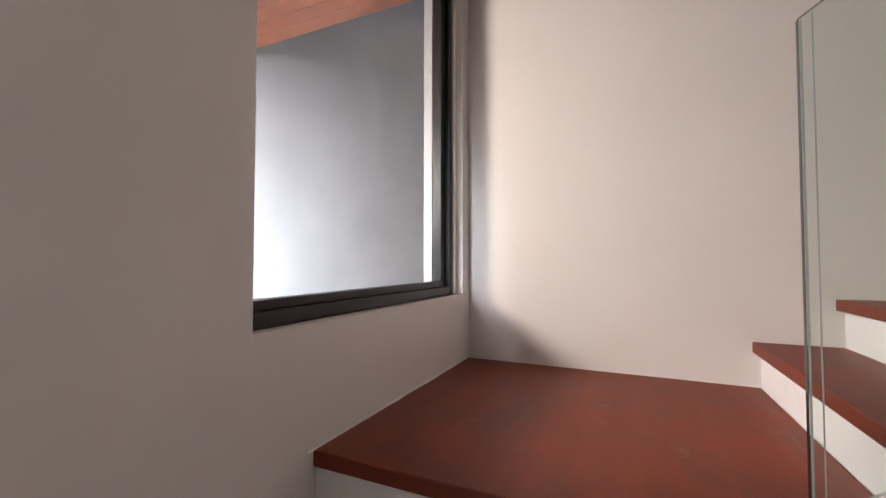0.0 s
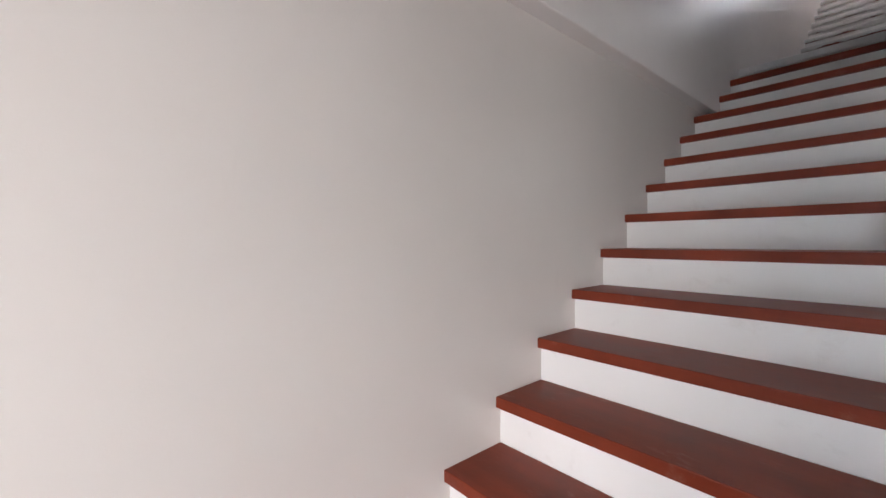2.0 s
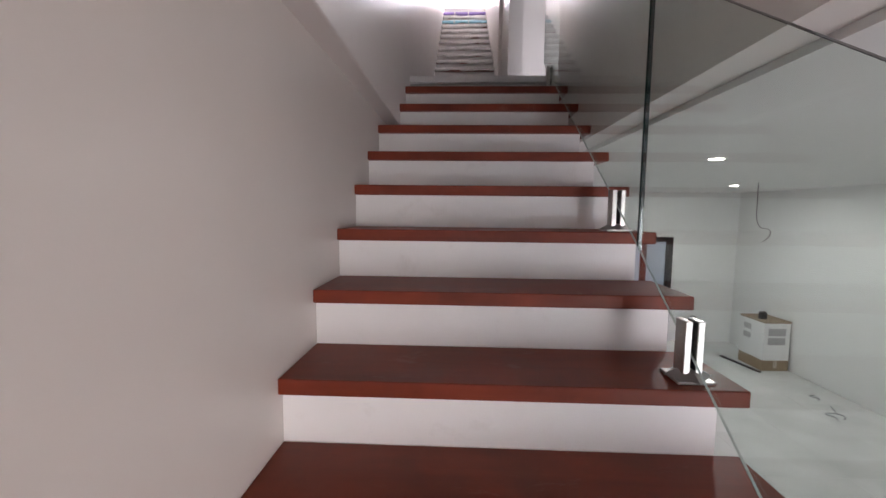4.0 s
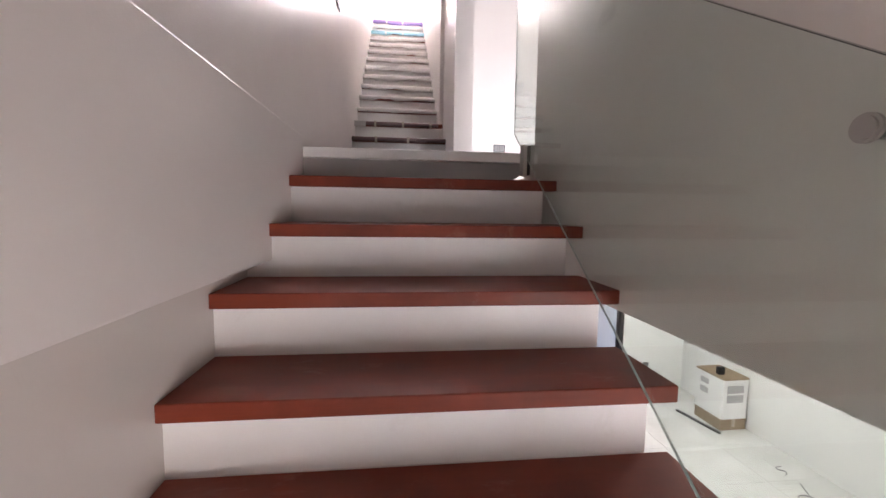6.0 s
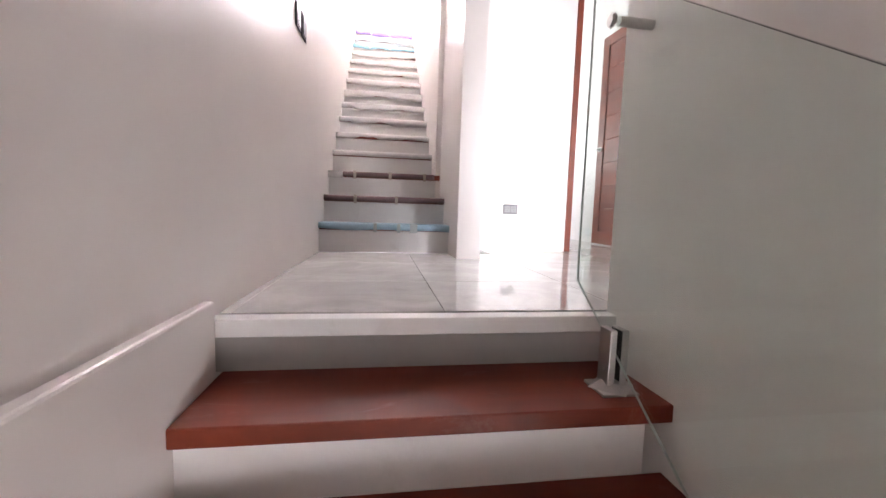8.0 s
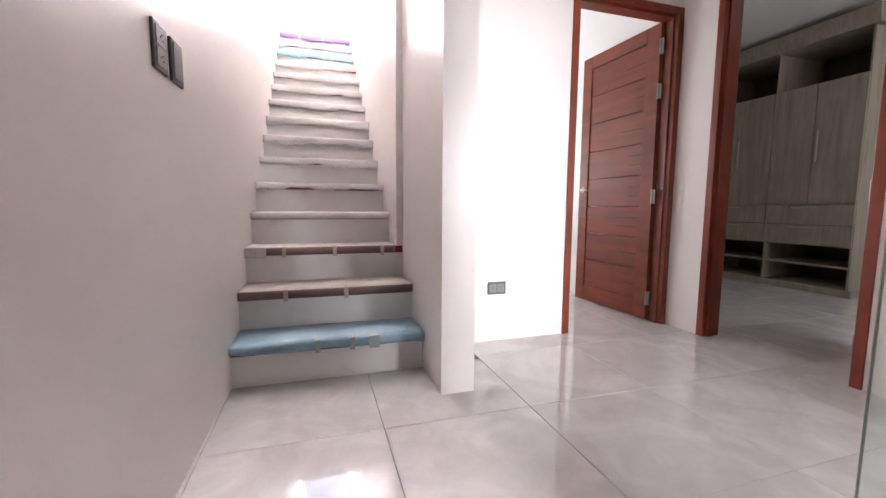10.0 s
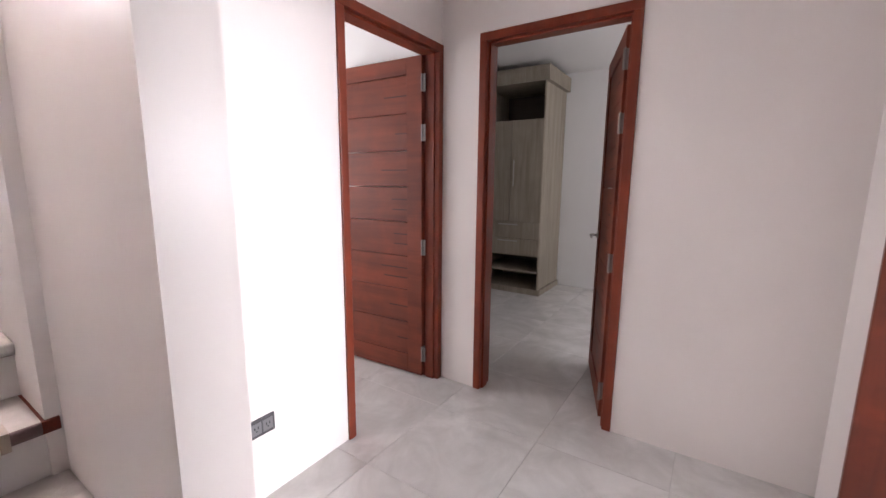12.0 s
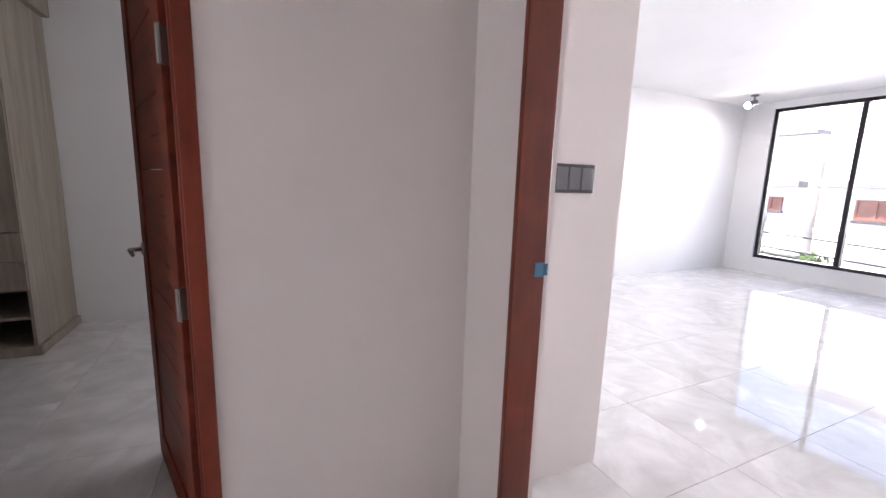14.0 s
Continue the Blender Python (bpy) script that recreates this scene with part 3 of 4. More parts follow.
def door_leaf(name, m, width, height, label):
    """A leaf from its hinge edge along +x; the near face is at y = 0."""
    d = thing(name, label, "door", "panelled doors of the upper floor", m)
    t, st = 0.038, 0.105
    z0, top, bot = 0.012, 0.10, 0.13
    part("stile", bm_box(0, 0, z0, st + 0.01, t, height, 0.003), DOOR_WOOD, d)
    part("stile", bm_box(width - st, 0, z0, width, t, height, 0.003), DOOR_WOOD, d)
    part("rail", bm_box(st + 0.0105, 0.0005, height - top, width - st - 0.0005, t - 0.0005, height, 0.003), DOOR_WOOD, d)
    part("rail", bm_box(st + 0.0105, 0.0005, z0, width - st - 0.0005, t - 0.0005, z0 + bot, 0.003), DOOR_WOOD, d)
    n = 8
    ph = (height - top - bot - z0) / n
    for i in range(n):
        za = z0 + bot + i * ph
        x0, x1 = st + 0.011, width - st - 0.001
        part("plank", bm_box(x0, 0.008, za + 0.0012, x1, t - 0.008, za + ph - 0.0022, 0.0022, 1), DOOR_WOOD, d)
        rnd = random.Random(i * 7 + 3)
        ln = 0.10 + 0.05 * (i % 3)
        for j, zz in enumerate((0.33, 0.62) if i in (2, 3, 4) else (0.45,)):
            l2 = ln * (0.8 + 0.4 * rnd.random())
            # Thin dark bars on the plank: a routed groove's shade as colour.
            for yy in ((0.0074, 0.0085), (t - 0.0085, t - 0.0074)):
                part("slot", bm_box(x0 + 0.004, yy[0], za + ph * zz, x0 + 0.004 + l2, yy[1], za + ph * zz + 0.008), GROOVE_SHADE, d)
    for hz in (0.17, 0.90, 1.62, height - 0.16):
        part("hinge", bm_join(bm_tube(0.0075, (-0.006, t + 0.003, hz - 0.05), (-0.006, t + 0.003, hz + 0.05), 12), bm_box(-0.0035, 0.002, hz - 0.05, -0.0005, t, hz + 0.05), bm_box(-0.03, t + 0.0005, hz - 0.05, -0.002, t + 0.003, hz + 0.05)), HINGE_STEEL, d, "brushed steel butt hinge")
    lever(d, width - 0.06, 0.97, 0)
    lever(d, width - 0.06, 0.97, 1)
    return d


door_frame("door_1_frame", False, D1A, D1B, YE, 0.13, H, DTOP - 0.02, "mahogany-stained wooden door frame in the end wall")
door_frame("door_2_frame", True, D2A, D2B, XA, 0.13, H, DTOP, "mahogany-stained wooden door frame of the bedroom")
f3 = tagged(new("door_3_frame"), "mahogany-stained wooden door frame of the front room", "door frame", "", "structure")
part("post", bm_box(2.54, YD - 0.112, H, 2.5595, YD + 0.004, H + 2.085, 0.003), FRAME_WOOD, f3)
part("post", bm_box(1.401, YD - 0.112, H, 1.445, YD + 0.004, H + 2.085, 0.003), FRAME_WOOD, f3)
part("head", bm_box(1.401, YD - 0.112, H + 2.0855, 2.5595, YD + 0.004, H + 2.129, 0.003), FRAME_WOOD, f3)
part("strike_plate", bm_join(bm_box(2.5372, YD - 0.108, H + 1.0, 2.5396, YD - 0.072, H + 1.045, 0.0008), bm_box(2.5345, YD - 0.119, H + 1.004, 2.5375, YD - 0.107, H + 1.041, 0.0008)), BLUE_TAPE, f3, "steel strike plate under blue film")

door_leaf("panel_door", pose(D1B - 0.045, YE + 0.095, H, 0, 0, 92.5), 0.79, 2.075, "open mahogany-stained panelled wooden door of the rear room")
door_leaf("panel_door", pose(XA + 0.10, D2A + 0.05, H, 0, 0, 18), 0.735, 2.085, "open mahogany-stained panelled wooden door of the bedroom")

# ---- wardrobe ----
ward = thing("wardrobe", "tall grey-oak laminate wardrobe with drawers and open shoe shelves", "wardrobe", "", pose(5.14, 5.71, H))
WD, WW, WH = 0.70, 2.3, 2.575
# local: x depth, y width
part("side_panel", bm_box(0.0, 0.0, 0.07, WD, 0.02, WH - 0.16, 0.002), LAMINATE, ward)
part("side_panel", bm_box(0.0, WW - 0.02, 0.07, WD, WW, WH - 0.16, 0.002), LAMINATE, ward)
# Back panel with the shade of the open shelves put into its colour.
part("back_panel", bm_box(WD - 0.015, 0.021, 0.07, WD, WW - 0.021, WH - 0.16), LAMINATE_SHADE, ward)
part("plinth", bm_box(0.0, -0.02, 0.0, WD, WW + 0.02, 0.068, 0.003), LAMINATE, ward)
part("cornice", bm_extrude([(-0.04, WH - 0.158), (WD, WH - 0.158), (WD, WH), (-0.06, WH), (-0.06, WH - 0.05)], "y", -0.045, WW + 0.02), LAMINATE, ward)
for z in (0.27, 0.47, 0.865, 2.02):
    part("shelf", bm_box(0.01, 0.021, z - 0.01, WD - 0.016, WW - 0.021, z + 0.01, 0.001), LAMINATE, ward)
for i in (1, 2):
    y = WW / 3 * i
    part("divider", bm_box(0.006, y - 0.01, 0.071, WD - 0.016, y + 0.01, WH - 0.162, 0.001), LAMINATE, ward)
for i in range(3):
    y0 = 0.003 + WW / 3 * i
    for j in range(2):
        ya, yb = y0 + j * WW / 6 + 0.002, y0 + (j + 1) * WW / 6 - 0.004
        dr = part("door", bm_box(-0.019, ya, 0.87, -0.001, yb, 2.02, 0.0015), LAMINATE, ward)
        hy = yb - 0.045 if j == 0 else ya + 0.045
        if j == 0:
            part("handle", bm_join(bm_tube(0.006, (-0.045, hy, 1.28), (-0.045, hy, 1.58), 10), bm_tube(0.004, (-0.045, hy, 1.31), (-0.018, hy, 1.31), 8), bm_tube(0.004, (-0.045, hy, 1.55), (-0.018, hy, 1.55), 8)), STEEL, dr, "steel bar handle")
    for j in range(2):
        za = 0.475 + j * 0.195
        dw = part("drawer", bm_box(-0.019, y0 + 0.002, za, -0.001, y0 + WW / 3 - 0.004, za + 0.19, 0.0015), LAMINATE, ward)
        ym = y0 + WW / 6
        part("handle", bm_join(bm_tube(0.006, (-0.045, ym - 0.12, za + 0.165), (-0.045, ym + 0.12, za + 0.165), 10), bm_tube(0.004, (-0.045, ym - 0.1, za + 0.165), (-0.018, ym - 0.1, za + 0.165), 8), bm_tube(0.004, (-0.045, ym + 0.1, za + 0.165), (-0.018, ym + 0.1, za + 0.165), 8)), STEEL, dw, "steel bar handle")

# ---- upper flight, wrapped for protection ----
u_out = [(U0 + 0.03, H)]
for k in range(16):
    y = U0 + k * T2 + 0.03
    u_out += [(y, H + k * R2), (y, H + (k + 1) * R2 - (0.042 if k < 15 else 0.0))]
u_out = u_out[1:]
u_out += [(U0 + 16.5 * T2, UTOP - 0.001), (U0 + 16.5 * T2, UTOP - 0.4), (U0 + 1.2, H)]
structure("stair_upper_body", bm_extrude(u_out, "x", XL, 0.9845), RISER, "white painted risers and body of the upper stair")


def wrapped_step(k):
    """A tread under a taped sheet."""
    y = U0 + (k - 1) * T2
    z = H + k * R2
    x0, x1 = XL, (0.985 if k < 4 else 0.945)
    s = thing("wrapped_tread", {1: "wooden tread wrapped in taped light blue protective sheet", 13: "wooden tread wrapped in taped light blue protective sheet", 15: "wooden tread wrapped in taped violet sheet"}.get(k, "wooden tread wrapped in creased pale protective paper" if k > 3 else "wooden tread under pale paper with a taped mauve front"), "stair tread", "treads of the upper stair")
    part("board", bm_box(x0 + 0.006, y, z - 0.042, x1 - 0.006, y + T2 + 0.028, z, 0.003), STEP_WOOD_X, s)
    rnd = random.Random(k * 13)
    top = {1: PAPER_BLUE, 13: PAPER_SKY, 15: PAPER_VIOLET}.get(k, PAPER_PALE if k < 5 else PAPER_WHITE)
    front = {1: PAPER_BLUE, 2: PAPER_MAUVE, 3: PAPER_MAUVE, 13: PAPER_SKY, 15: PAPER_VIOLET}.get(k, PAPER_WHITE)
    xa, xb = x0 + 0.002, x1 - (0.002 if k != 3 else 0.05)
    # sheet over the tread, with an uneven hem in front
    bm = bmesh.new()
    nx = 36
    rows = []
    for i in range(nx + 1):
        x = xa + (xb - xa) * i / nx
        sag = 0.042 + (0.026 if k > 4 else 0.010 if k == 1 else 0.003) * (noise.noise((x * 5, k * 3.7, 1)) + 0.4 * noise.noise((x * 17, k, 4))) + (0.012 if k > 5 else -0.004)
        puff = 0.003 + 0.004 * abs(noise.noise((x * 9, k * 2.1, 7)))
        rows.append([(x, y + T2 + 0.02, z + 0.0015), (x, y + 0.16, z + 0.0018 + 0.5 * puff), (x, y + 0.05, z + 0.002 + 0.3 * puff), (x, y - 0.001, z + 0.002), (x, y - 0.003 - puff, z - 0.006), (x, y - 0.003 - puff, z - sag * 0.6), (x, y - 0.002 - 0.6 * puff, z - sag)])
    grid = [[bm.verts.new(c) for c in r] for r in rows]
    for i in range(nx):
        for j in range(6):
            bm.faces.new((grid[i][j], grid[i + 1][j], grid[i + 1][j + 1], grid[i][j + 1]))
    sheet = part("sheet", bm, top, s, "", True)
    sheet.data.materials.append(front)
    for p in sheet.data.polygons:
        if p.index % 6 >= 3:
            p.material_index = 1
    mod = sheet.modifiers.new("thickness", "SOLIDIFY")
    mod.thickness = 0.0012
    # tapes
    for c in ({1: (0.45, 0.63, 0.73), 2: (0.28, 0.62), 3: (0.27, 0.60, 0.93)}.get(k, (0.3, 0.62)) if k in (1, 2, 3, 13, 15) else ()):
        xt = xa + (xb - xa) * (c - 0.04)
        wdt = 0.022 if k > 1 or c != 0.73 else 0.05
        part("tape", bm_join(bm_box(xt, y - 0.011, z - 0.052, xt + wdt, y - 0.0085, z + 0.006), bm_box(xt, y - 0.011, z + 0.006, xt + wdt, y + 0.07, z + 0.0075)), TAPE_PALE if k == 1 else TAPE if k < 4 else PAPER_WHITE, s, "strip of masking tape")
    if k == 3:
        part("tape", bm_box(xa - 0.02, y - 0.011, z - 0.05, xa + 0.11, y - 0.0085, z + 0.004), PAPER_WHITE, s, "white taped corner")
    return s


for k in range(1, 16):
    wrapped_step(k)

# ---- switches and outlets ----


def wall_plate(name, m, w, h, gang, label, outlet=False, plate_mat=None, key_mat=None):
    """Lies in x and z, with its front towards -y."""
    s = thing(name, label, "outlet" if outlet else "switch", "", m)
    part("plate", bm_box(-w / 2, -0.009, -h / 2, w / 2, 0, h / 2, 0.003), plate_mat or GREY_PLASTIC, s)
    gw = (w - 0.016) / gang
    for i in range(gang):
        x = -w / 2 + 0.008 + gw * i
        if outlet:
            k = part("socket", bm_box(x + 0.003, -0.0115, -h / 2 + 0.014, x + gw - 0.003, -0.0088, h / 2 - 0.014, 0.001), key_mat or MID_PLASTIC, s)
            cx = x + gw / 2
            part("slots", bm_join(bm_box(cx - 0.009, -0.0122, 0.0, cx - 0.006, -0.0114, 0.011), bm_box(cx + 0.006, -0.0122, 0.0, cx + 0.009, -0.0114, 0.011), bm_tube(0.003, (cx, -0.0122, -0.008), (cx, -0.0114, -0.008), 10)), RUBBER, k)
        else:
            part("rocker", bm_box(x + 0.004, -0.0125, -h / 2 + 0.013, x + gw - 0.004, -0.0088, h / 2 - 0.013, 0.0015), key_mat or MID_PLASTIC, s)
    return s


wall_plate("power_outlet", pose(1.522, YE, 2.953), 0.118, 0.078, 2, "dark grey double power outlet low on a white wall", True)
wall_plate("light_switch", pose(2.815, 3.155, 3.935, 0, 0, -90), 0.205, 0.112, 3, "dark grey three-gang light switch plate on a white wall")

for y, nm in ((4.62, "power_outlet"), (4.745, "light_switch")):
    d = wall_plate(nm, pose(0.0885 + 0.0225 * (y - 4.69), y, 3.862, 0, 90, 88.7), 0.124, 0.098, 2 if nm == "power_outlet" else 1, "dark grey wall plate on the stair wall, upright", nm == "power_outlet")
wall_plate("power_outlet", pose(5.74, -0.1, 2.86, 0, 0, -90), 0.118, 0.078, 2, "dark grey power outlet low on the front room wall", True)
wall_plate("power_outlet", pose(5.158, 8.45, -0.47), 0.118, 0.078, 2, "dark grey power outlet low on the ground floor wall", True)

# ---- ground floor things ----


def downlight(x, y, z):
    d = thing("downlight", "round white recessed ceiling downlight, switched on", "ceiling light", "downlights", pose(x, y, z))
    ring = bm_tube(0.06, (0, 0, -0.012), (0, 0, 0), 28, 0.066)
    part("trim_ring", ring, WHITE_METAL, d)
    part("diffuser", bm_tube(0.048, (0, 0, -0.0145), (0, 0, -0.0125), 28), LIT, d)
    return d


downlight(2.34, 3.4, 2.0)
downlight(4.3, 6.2, 2.0)

door = tagged(new("door_4"), "black aluminium sliding glass door of the ground floor", "sliding door", "", "structure")
a, b, z0, z1, fy = 3.14, 4.69, GF, 1.13, 8.45
part("door_frame", bm_join(bm_box(a, fy, z0, a + 0.05, fy + 0.1, z1), bm_box(b - 0.05, fy, z0, b, fy + 0.1, z1), bm_box(a + 0.05, fy, z1 - 0.05, b - 0.05, fy + 0.1, z1), bm_box(a + 0.05, fy, z0, b - 0.05, fy + 0.1, z0 + 0.03)), BLACK_ALU, door)
mid = (a + b) / 2
for x0, x1, yy in ((a + 0.05, mid + 0.03, fy + 0.02), (mid - 0.03, b - 0.05, fy + 0.06)):
    sash = part("sash", bm_join(bm_box(x0, yy, z0 + 0.03, x0 + 0.05, yy + 0.03, z1 - 0.05), bm_box(x1 - 0.05, yy, z0 + 0.03, x1, yy + 0.03, z1 - 0.05), bm_box(x0 + 0.05, yy, z1 - 0.1, x1 - 0.05, yy + 0.03, z1 - 0.05), bm_box(x0 + 0.05, yy, z0 + 0.03, x1 - 0.05, yy + 0.03, z0 + 0.09)), BLACK_ALU, door)
    p = part("pane", bm_box(x0 + 0.05, yy + 0.012, z0 + 0.09, x1 - 0.05, yy + 0.018, z1 - 0.1), PANE, sash)
    p.visible_shadow = False
wall("wall_rear_yard", 1.5, 10.2, GF - 0.3, 7.0, 10.4, 3.0, mat=CEMENT, label="grey cement wall behind the rear yard")
# Out of view; added so that the yard wall behind the door stays dim.
structure("roof_rear_yard", bm_box(1.5, 8.62, 2.05, 7.0, 10.198, 2.17), CEMENT, "unseen slab added to keep the sun off the rear yard")

yard_post = thing("wooden_post", "dark red-brown wooden post standing in the rear yard", "post", "", pose(4.5, 9.3, GF - 0.25))
part("shaft", bm_box(-0.055, -0.045, 0, 0.055, 0.045, 3.24, 0.006), STEP_WOOD_X, yard_post)
part("foot", bm_box(-0.09, -0.08, 0, 0.09, 0.08, 0.06, 0.006), CEMENT, yard_post, "grey cement foot")
CARTON = film_paper("brown_cardboard", (0.33, 0.25, 0.17), 0.8)
carton = thing("cardboard_box", "flat brown cardboard box lying on the tiled floor", "box", "", pose(5.64, 7.17, GF, 0, 0, 2))
part("body", bm_box(-0.22, -0.22, 0, 0.22, 0.30, 0.165, 0.006), CARTON, carton)
part("flap", bm_box(-0.22, -0.2205, 0.1655, 0.22, 0.30, 0.1725), CARTON, carton)
part("tape", bm_box(-0.03, -0.2225, 0.05, 0.03, 0.302, 0.1745), TAPE, carton)
unit = thing("ventilation_unit", "white metal ventilation unit with grey louvre panels on a cardboard box", "appliance", "", pose(5.64, 7.17, GF + 0.175, 0, 0, 2))
part("casing", bm_box(-0.215, -0.225, 0, 0.21, 0.32, 0.615, 0.008), WHITE_METAL, unit)
part("lid", bm_box(-0.22, -0.23, 0.6155, 0.215, 0.325, 0.645, 0.004), CARTON, unit, "brown cardboard lid")


def louvre(y_axis, u0, u1, z0, z1, face):
    """A grey panel of thin slats on one face of the unit."""
    n = 6
    h = (z1 - z0) / n
    bars = []
    for i in range(n):
        za, zb = z0 + h * i, z0 + h * (i + 0.72)
        bars.append(bm_box(u0, face - 0.005, za, u1, face - 0.0005, zb) if y_axis else bm_box(face - 0.005, u0, za, face - 0.0005, u1, zb))
    bars.append(bm_box(u0, face - 0.002, z0, u1, face - 0.0004, z1) if y_axis else bm_box(face - 0.002, u0, z0, face - 0.0004, u1, z1))
    part("louvre", bm_join(*bars), PALE_PLASTIC, unit, "grey louvre panel")


for z in (0.26, 0.41):
    louvre(True, -0.15, 0.13, z, z + 0.12, -0.225)
    louvre(False, 0.06, 0.22, z + 0.03, z + 0.12, -0.215)
gad = thing("small_black_box", "small black plastic box standing on the white unit", "box", "", pose(5.52, 7.12, GF + 0.8205))
part("body", bm_box(-0.05, -0.035, 0, 0.05, 0.035, 0.12, 0.01), RUBBER, gad)
part("cap", bm_box(-0.035, -0.02, 0.1205, 0.035, 0.02, 0.128, 0.003), GREY_PLASTIC, gad)


def wire(name, points, radius, mat, label, category):
    cu = bpy.data.curves.new(name, "CURVE")
    cu.dimensions, cu.bevel_depth, cu.bevel_resolution = "3D", radius, 2
    sp = cu.splines.new("BEZIER")
    sp.bezier_points.add(len(points) - 1)
    for q, co in zip(sp.bezier_points, points):
        q.co, q.handle_left_type, q.handle_right_type = co, "AUTO", "AUTO"
    cu.materials.append(mat)
    return tagged(new(name, cu), label, category)


wire("loose_wire", [(4.3, 5.74, 2.0), (4.3, 5.73, 1.75), (4.3, 5.72, 1.54), (4.31, 5.66, 1.43), (4.3, 5.50, 1.41), (4.29, 5.46, 1.36), (4.3, 5.52, 1.29), (4.3, 5.59, 1.25)], 0.004, GREY_PLASTIC, "loose grey lamp wire hanging from the ceiling", "wire")
wire("loose_wire", [(5.18, 5.30, GF + 0.007), (5.25, 5.42, GF + 0.007), (5.20, 5.50, GF + 0.007), (5.32, 5.52, GF + 0.007), (5.36, 5.44, GF + 0.02), (5.33, 5.38, GF + 0.007), (5.40, 5.60, GF + 0.007), (5.46, 5.72, GF + 0.007)], 0.006, MID_PLASTIC, "loose grey wire curled on the tiled floor", "wire")
wire("loose_wire", [(5.42, 5.88, GF + 0.007), (5.50, 5.95, GF + 0.007), (5.44, 6.02, GF + 0.007), (5.54, 6.06, GF + 0.007)], 0.006, MID_PLASTIC, "loose grey wire curled on the tiled floor", "wire")
stick = thing("wooden_stick", "thin dark grey stick lying on the tiled floor beside a box", "stick", "", pose(5.28, 7.23, GF, 0, 0, -78))
part("shaft", bm_box(-0.38, -0.02, 0, 0.38, 0.02, 0.03, 0.004), GREY_PLASTIC, stick)

# ---- front room ----
win = tagged(new("window_2"), "wide black aluminium window of the front room with clear panes", "window", "", "structure")
y0, y1, f = -3.06, -2.98, 0.05
mull = (3.10, 4.28)
part("window_frame", bm_join(bm_box(FX0, y0, FZ0, FX1, y1, FZ0 + f), bm_box(FX0, y0, FZ1 - f, FX1, y1, FZ1), bm_box(FX0, y0, FZ0 + f, FX0 + f, y1, FZ1 - f), bm_box(FX1 - f, y0, FZ0 + f, FX1, y1, FZ1 - f)), BLACK_ALU, win)
edges = [FX0 + f - 0.025, *mull, FX1 - f + 0.025]
for m in mull:
    part("mullion", bm_box(m - 0.03, y0 + 0.002, FZ0 + f, m + 0.03, y1 - 0.002, FZ1 - f, 0.003), BLACK_ALU, win)
for a, b in zip(edges, edges[1:]):
    p = part("pane", bm_box(a + 0.03, -3.023, FZ0 + f, b - 0.03, -3.017, FZ1 - f), PANE, win)
    p.visible_shadow = False

spot = thing("ceiling_spotlight", "small grey ceiling spotlight, tilted and switched on", "ceiling light", "", pose(5.2, -2.2, Z_CEIL))
part("base", bm_tube(0.05, (0, 0, -0.02), (0, 0, 0), 24, bevel=0.003), MID_PLASTIC, spot)
part("arm", bm_tube(0.012, (0, 0, -0.02), (0, 0, -0.09), 12), MID_PLASTIC, spot)
hd = part("head", bm_tube(0.04, (0.0, -0.04, -0.10), (0.02, 0.10, -0.15), 24, 0.05), MID_PLASTIC, spot)
part("lens", bm_tube(0.044, (0.0201, 0.1005, -0.1502), (0.0215, 0.106, -0.152), 24), LIT, hd, "lit lens")

# ---- street side beyond the front window ----
FACADE = paint("facade_paint_white", (0.80, 0.79, 0.78), 0.7, 0.1)
ROOF = material("roof_sheet_grey", (0.22, 0.22, 0.25), 0.5)
SHUTTER = wood("window_frame_red_brown", (0.16, 0.06, 0.04), (0.25, 0.09, 0.06), (0.3, 0.13, 0.1), 0.5, 2)
structure("ground", bm_box(-400, -400, -1.35, 400, 400, -1.2), GROUT, "bare grey ground")
structure("road", bm_box(-60, -11.0, -1.2, 60, -5.5, -1.19), material("asphalt", (0.05, 0.05, 0.052), 0.9), "grey asphalt street")


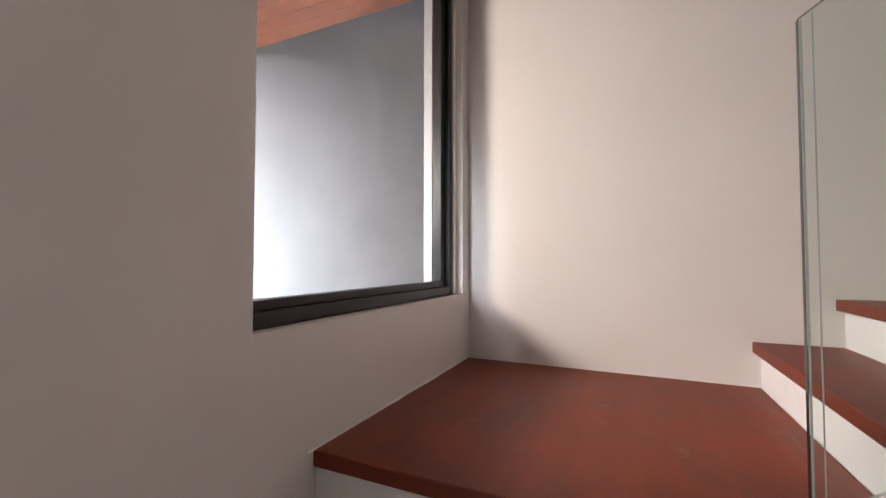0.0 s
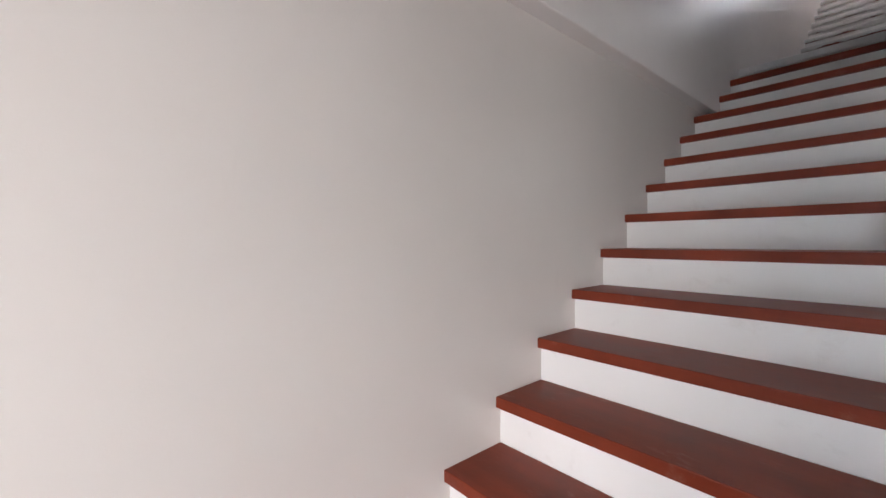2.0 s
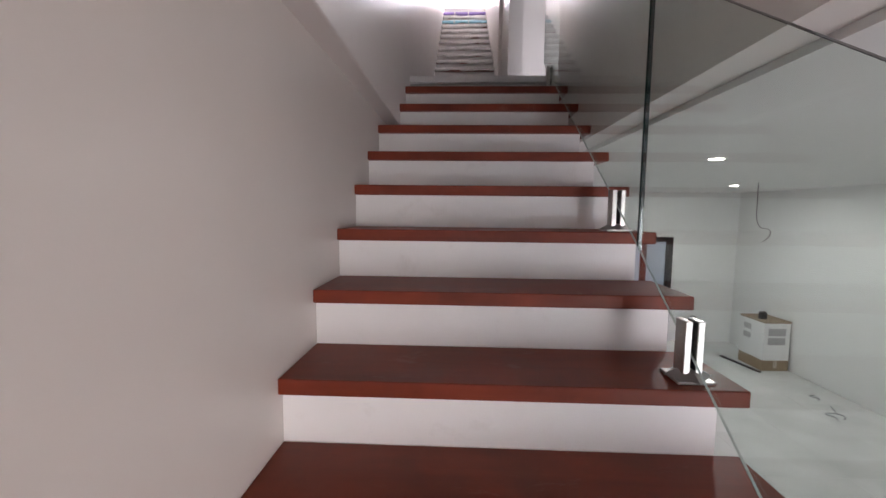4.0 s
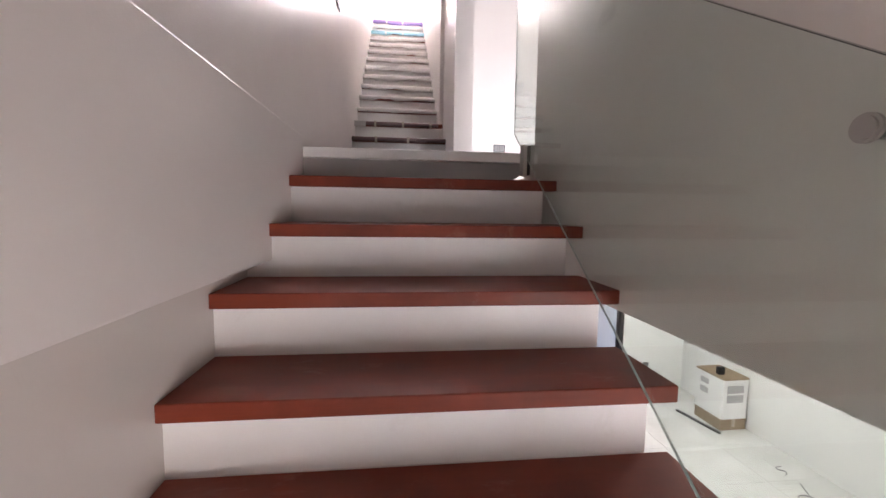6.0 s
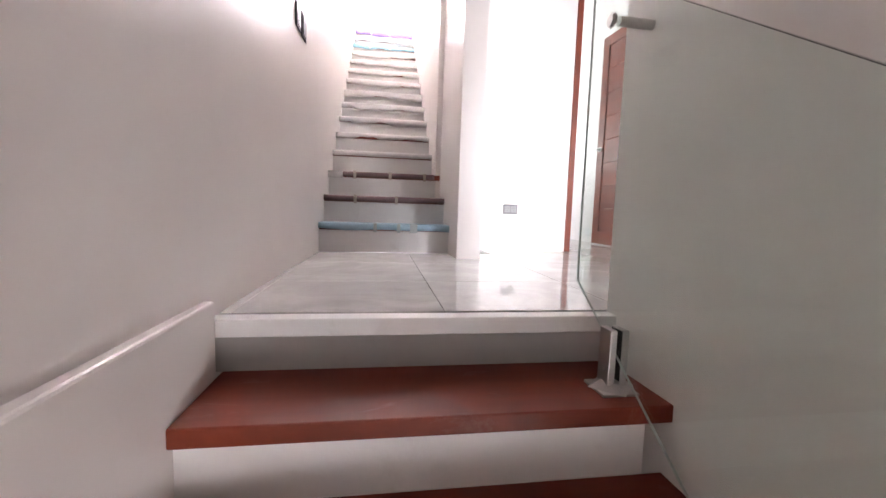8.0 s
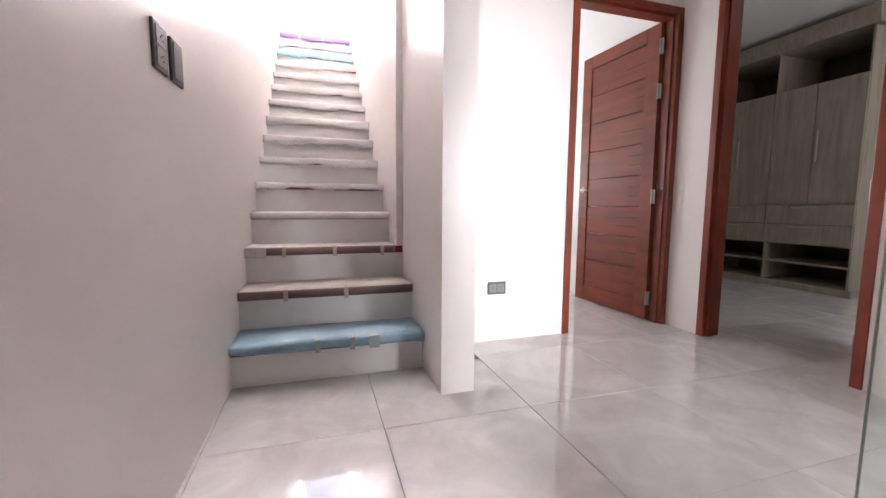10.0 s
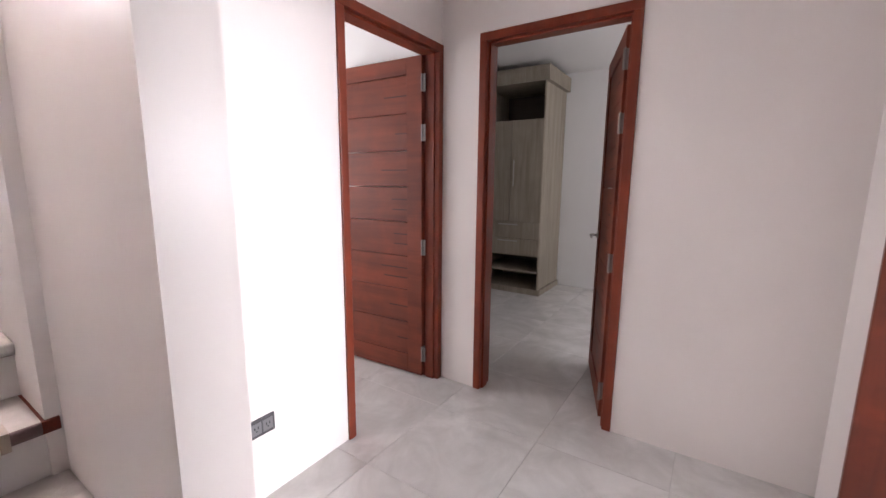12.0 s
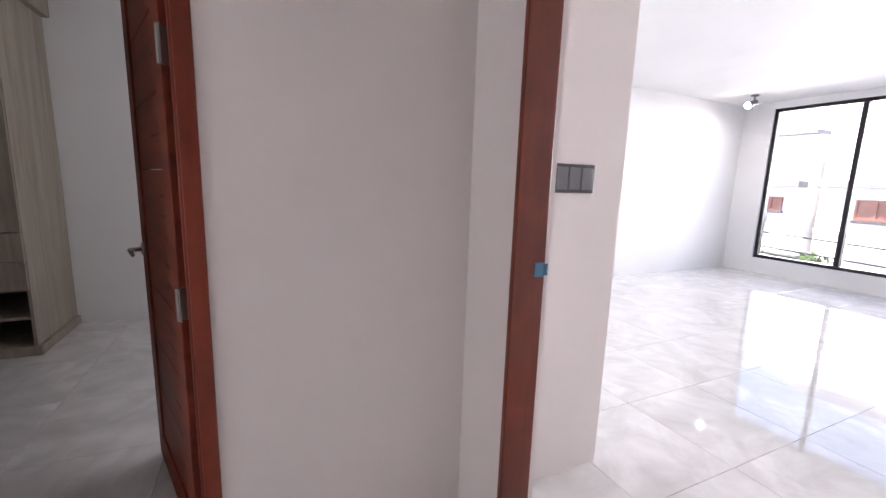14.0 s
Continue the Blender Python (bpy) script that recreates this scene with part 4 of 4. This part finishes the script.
def house(x0, x1, y, top, windows):
    hs = thing("house", "white painted house across the street with a dark awning band", "house", "houses across the street")
    part("wall", bm_box(x0, y - 7, -1.2, x1, y, top), FACADE, hs)
    part("roof", bm_box(x0 - 0.02, y - 7.3, top + 0.002, x1 + 0.02, y + 0.25, top + 0.14, 0.02), ROOF, hs)
    part("awning", bm_box(x0 + 0.1, y + 0.002, 4.12, x1 - 0.1, y + 0.6, 4.34, 0.01), MID_PLASTIC, hs, "dark grey awning slab between the storeys")
    part("ledge", bm_box(x0, y + 0.002, 2.62, x1, y + 0.1, 2.72, 0.01), FACADE, hs)
    for cx, w, zb, zt in windows:
        h = w / 2
        win = part("window", bm_join(bm_box(cx - h, y + 0.003, zb, cx - h + 0.06, y + 0.08, zt), bm_box(cx + h - 0.06, y + 0.003, zb, cx + h, y + 0.08, zt), bm_box(cx - h + 0.06, y + 0.003, zt - 0.06, cx + h - 0.06, y + 0.08, zt), bm_box(cx - h + 0.06, y + 0.003, zb, cx + h - 0.06, y + 0.08, zb + 0.06), bm_box(cx - 0.03, y + 0.003, zb + 0.06, cx + 0.03, y + 0.08, zt - 0.06)), SHUTTER, hs)
        part("shutter", bm_box(cx - h + 0.06, y + 0.004, zb + 0.06, cx + h - 0.06, y + 0.04, zt - 0.06), SHUTTER, win, "red-brown closed shutter")
        part("sill", bm_box(cx - h - 0.05, y + 0.003, zb - 0.1, cx + h + 0.05, y + 0.14, zb - 0.002), GREY_PLASTIC, win, "dark sill")
    return hs


house(-2.5, 8.93, -13.4, 8.2, [(7.45, 1.0, 3.1, 3.75), (4.6, 1.0, 3.1, 3.75), (1.7, 1.0, 3.1, 3.75), (6.4, 1.2, 0.2, 1.7), (2.4, 1.2, 0.2, 1.7), (3.1, 1.1, 5.4, 6.5)])
house(9.22, 17.0, -13.4, 5.95, [(10.35, 0.72, 3.25, 3.75), (13.2, 0.9, 3.2, 3.75), (12.0, 1.2, 0.2, 1.7)])
house(-12.5, -2.9, -13.3, 8.2, [(-5.0, 1.0, 3.1, 3.75), (-9.0, 1.0, 3.1, 3.75)])
aircon = thing("air_conditioner", "pale box air conditioner on the wall of the opposite house", "air conditioner", "", pose(10.75, -13.4, 2.73))
part("casing", bm_box(-0.3, 0.003, 0, 0.3, 0.3, 0.36, 0.015), PALE_PLASTIC, aircon)
part("grille", bm_join(*[bm_box(-0.26, 0.3, 0.05 + 0.05 * i, 0.1, 0.306, 0.075 + 0.05 * i) for i in range(5)]), GREY_PLASTIC, aircon, "dark slatted grille")
part("bracket", bm_box(-0.3, 0.003, -0.06, 0.3, 0.3, -0.002), GREY_PLASTIC, aircon)
carport = thing("carport", "grey sheet-roofed carport at the edge of the street", "carport", "", pose(0, 0, -1.2))
part("roof", bm_extrude([(-12.4, 3.16), (-10.6, 3.0), (-10.6, 3.06), (-12.4, 3.22)], "x", 3.6, 7.3), ROOF, carport)
part("fascia", bm_box(3.6, -10.62, 2.9, 7.3, -10.59, 3.1), GREY_PLASTIC, carport)
for px in (3.7, 7.2):
    for py in (-12.2, -10.75):
        part("post", bm_tube(0.04, (px, py, 0), (px, py, 3.02), 10), GREY_PLASTIC, carport)
shed = thing("shed", "small dark sheet-metal shed beside the street bushes", "shed", "", pose(8.75, -11.6, -1.2))
part("wall", bm_box(-0.35, -0.8, 0, 0.45, 0.4, 3.1, 0.01), GREY_PLASTIC, shed)
part("roof", bm_box(-0.42, -0.9, 3.102, 0.52, 0.5, 3.16, 0.01), MID_PLASTIC, shed)

for i, (zz, yy) in enumerate(((2.75, -9.0), (2.3, -9.3), (2.15, -9.1))):
    wire("overhead_cable", [(-8, yy, zz + 0.25), (2, yy, zz - 0.15), (9, yy, zz + 0.05), (18, yy, zz + 0.4)], 0.02, RUBBER, "black overhead street cable", "cable")

LEAF = material("leaf_green", (0.06, 0.12, 0.03), 0.6)
v = coords(LEAF)
base(LEAF, ramp(LEAF, noise_tex(LEAF, v, 3.0, 3), [(0.3, (0.035, 0.08, 0.02)), (0.7, (0.10, 0.17, 0.04))]))


def bush(x, y, r, seed):
    b = thing("bush", "green leafy bush at the edge of the street", "bush", "bushes of the street", pose(x, y, -1.2))
    rnd = random.Random(seed)
    part("trunk", bm_tube(0.06, (0, 0, 0), (0.05, 0, 2.6), 8, 0.03), SHUTTER, b)
    bm = bmesh.new()
    for i in range(420):
        d = Vector((rnd.gauss(0, 1), rnd.gauss(0, 1), rnd.gauss(0, 0.8))).normalized() * r * (0.45 + 0.6 * rnd.random())
        c = Vector((0, 0, 2.75)) + d
        u = Vector((rnd.gauss(0, 1), rnd.gauss(0, 1), rnd.gauss(0, 1))).normalized() * 0.12
        w = u.cross(Vector((rnd.gauss(0, 1), rnd.gauss(0, 1), rnd.gauss(0, 1)))).normalized() * 0.05
        q = [bm.verts.new(c - u), bm.verts.new(c + w), bm.verts.new(c + u), bm.verts.new(c - w)]
        bm.faces.new(q)
    part("crown", bm, LEAF, b)


bush(7.85, -10.9, 0.62, 1)
bush(9.55, -11.0, 0.6, 2)

# ---- floor tiles, last ----
tile_mesh = {}
floor_tiles = tagged(new("floor_tiles"), "glossy light grey marbled porcelain floor tiles", "floor", "", "structure")
PITCH, GAP = 0.605, 0.0016


def lay(x0, x1, y0, y1, parent, z, ox, oy, mat, keep=None, pitch=PITCH):
    i0, i1 = math.floor((x0 - ox) / pitch), math.ceil((x1 - ox) / pitch)
    j0, j1 = math.floor((y0 - oy) / pitch), math.ceil((y1 - oy) / pitch)
    for i in range(i0, i1):
        for j in range(j0, j1):
            a, b = max(x0, ox + i * pitch + GAP / 2), min(x1, ox + (i + 1) * pitch - GAP / 2)
            c, d = max(y0, oy + j * pitch + GAP / 2), min(y1, oy + (j + 1) * pitch - GAP / 2)
            if b - a < 0.01 or d - c < 0.01 or (keep and not keep((a + b) / 2, (c + d) / 2)):
                continue
            key = (round(b - a, 4), round(d - c, 4), mat.name)
            if key not in tile_mesh:
                w, h = (b - a) / 2, (d - c) / 2
                tmp = obj("tile", bm_box(-w, -h, -0.010, w, h, 0.0, 0.0012, 1), mat)
                tile_mesh[key] = tmp.data
                ob = tmp
            else:
                ob = new("tile", tile_mesh[key])
            ob.location = ((a + b) / 2, (c + d) / 2, z)
            ob.parent = parent


OX, OY = 0.705, 4.725
lay(1.31, 5.85, -2.95, 8.5, floor_tiles, H, OX, OY, TILE)
lay(0.07, 1.3078, 3.617, 5.24, floor_tiles, H, OX, OY, TILE)
ground_tiles = tagged(new("floor_ground_tiles"), "white porcelain floor tiles of the ground floor", "floor", "", "structure")
lay(1.3, 5.9, -1.25, 8.45, ground_tiles, GF, 0.3, 0.2, LOW_TILE, None, 0.8)
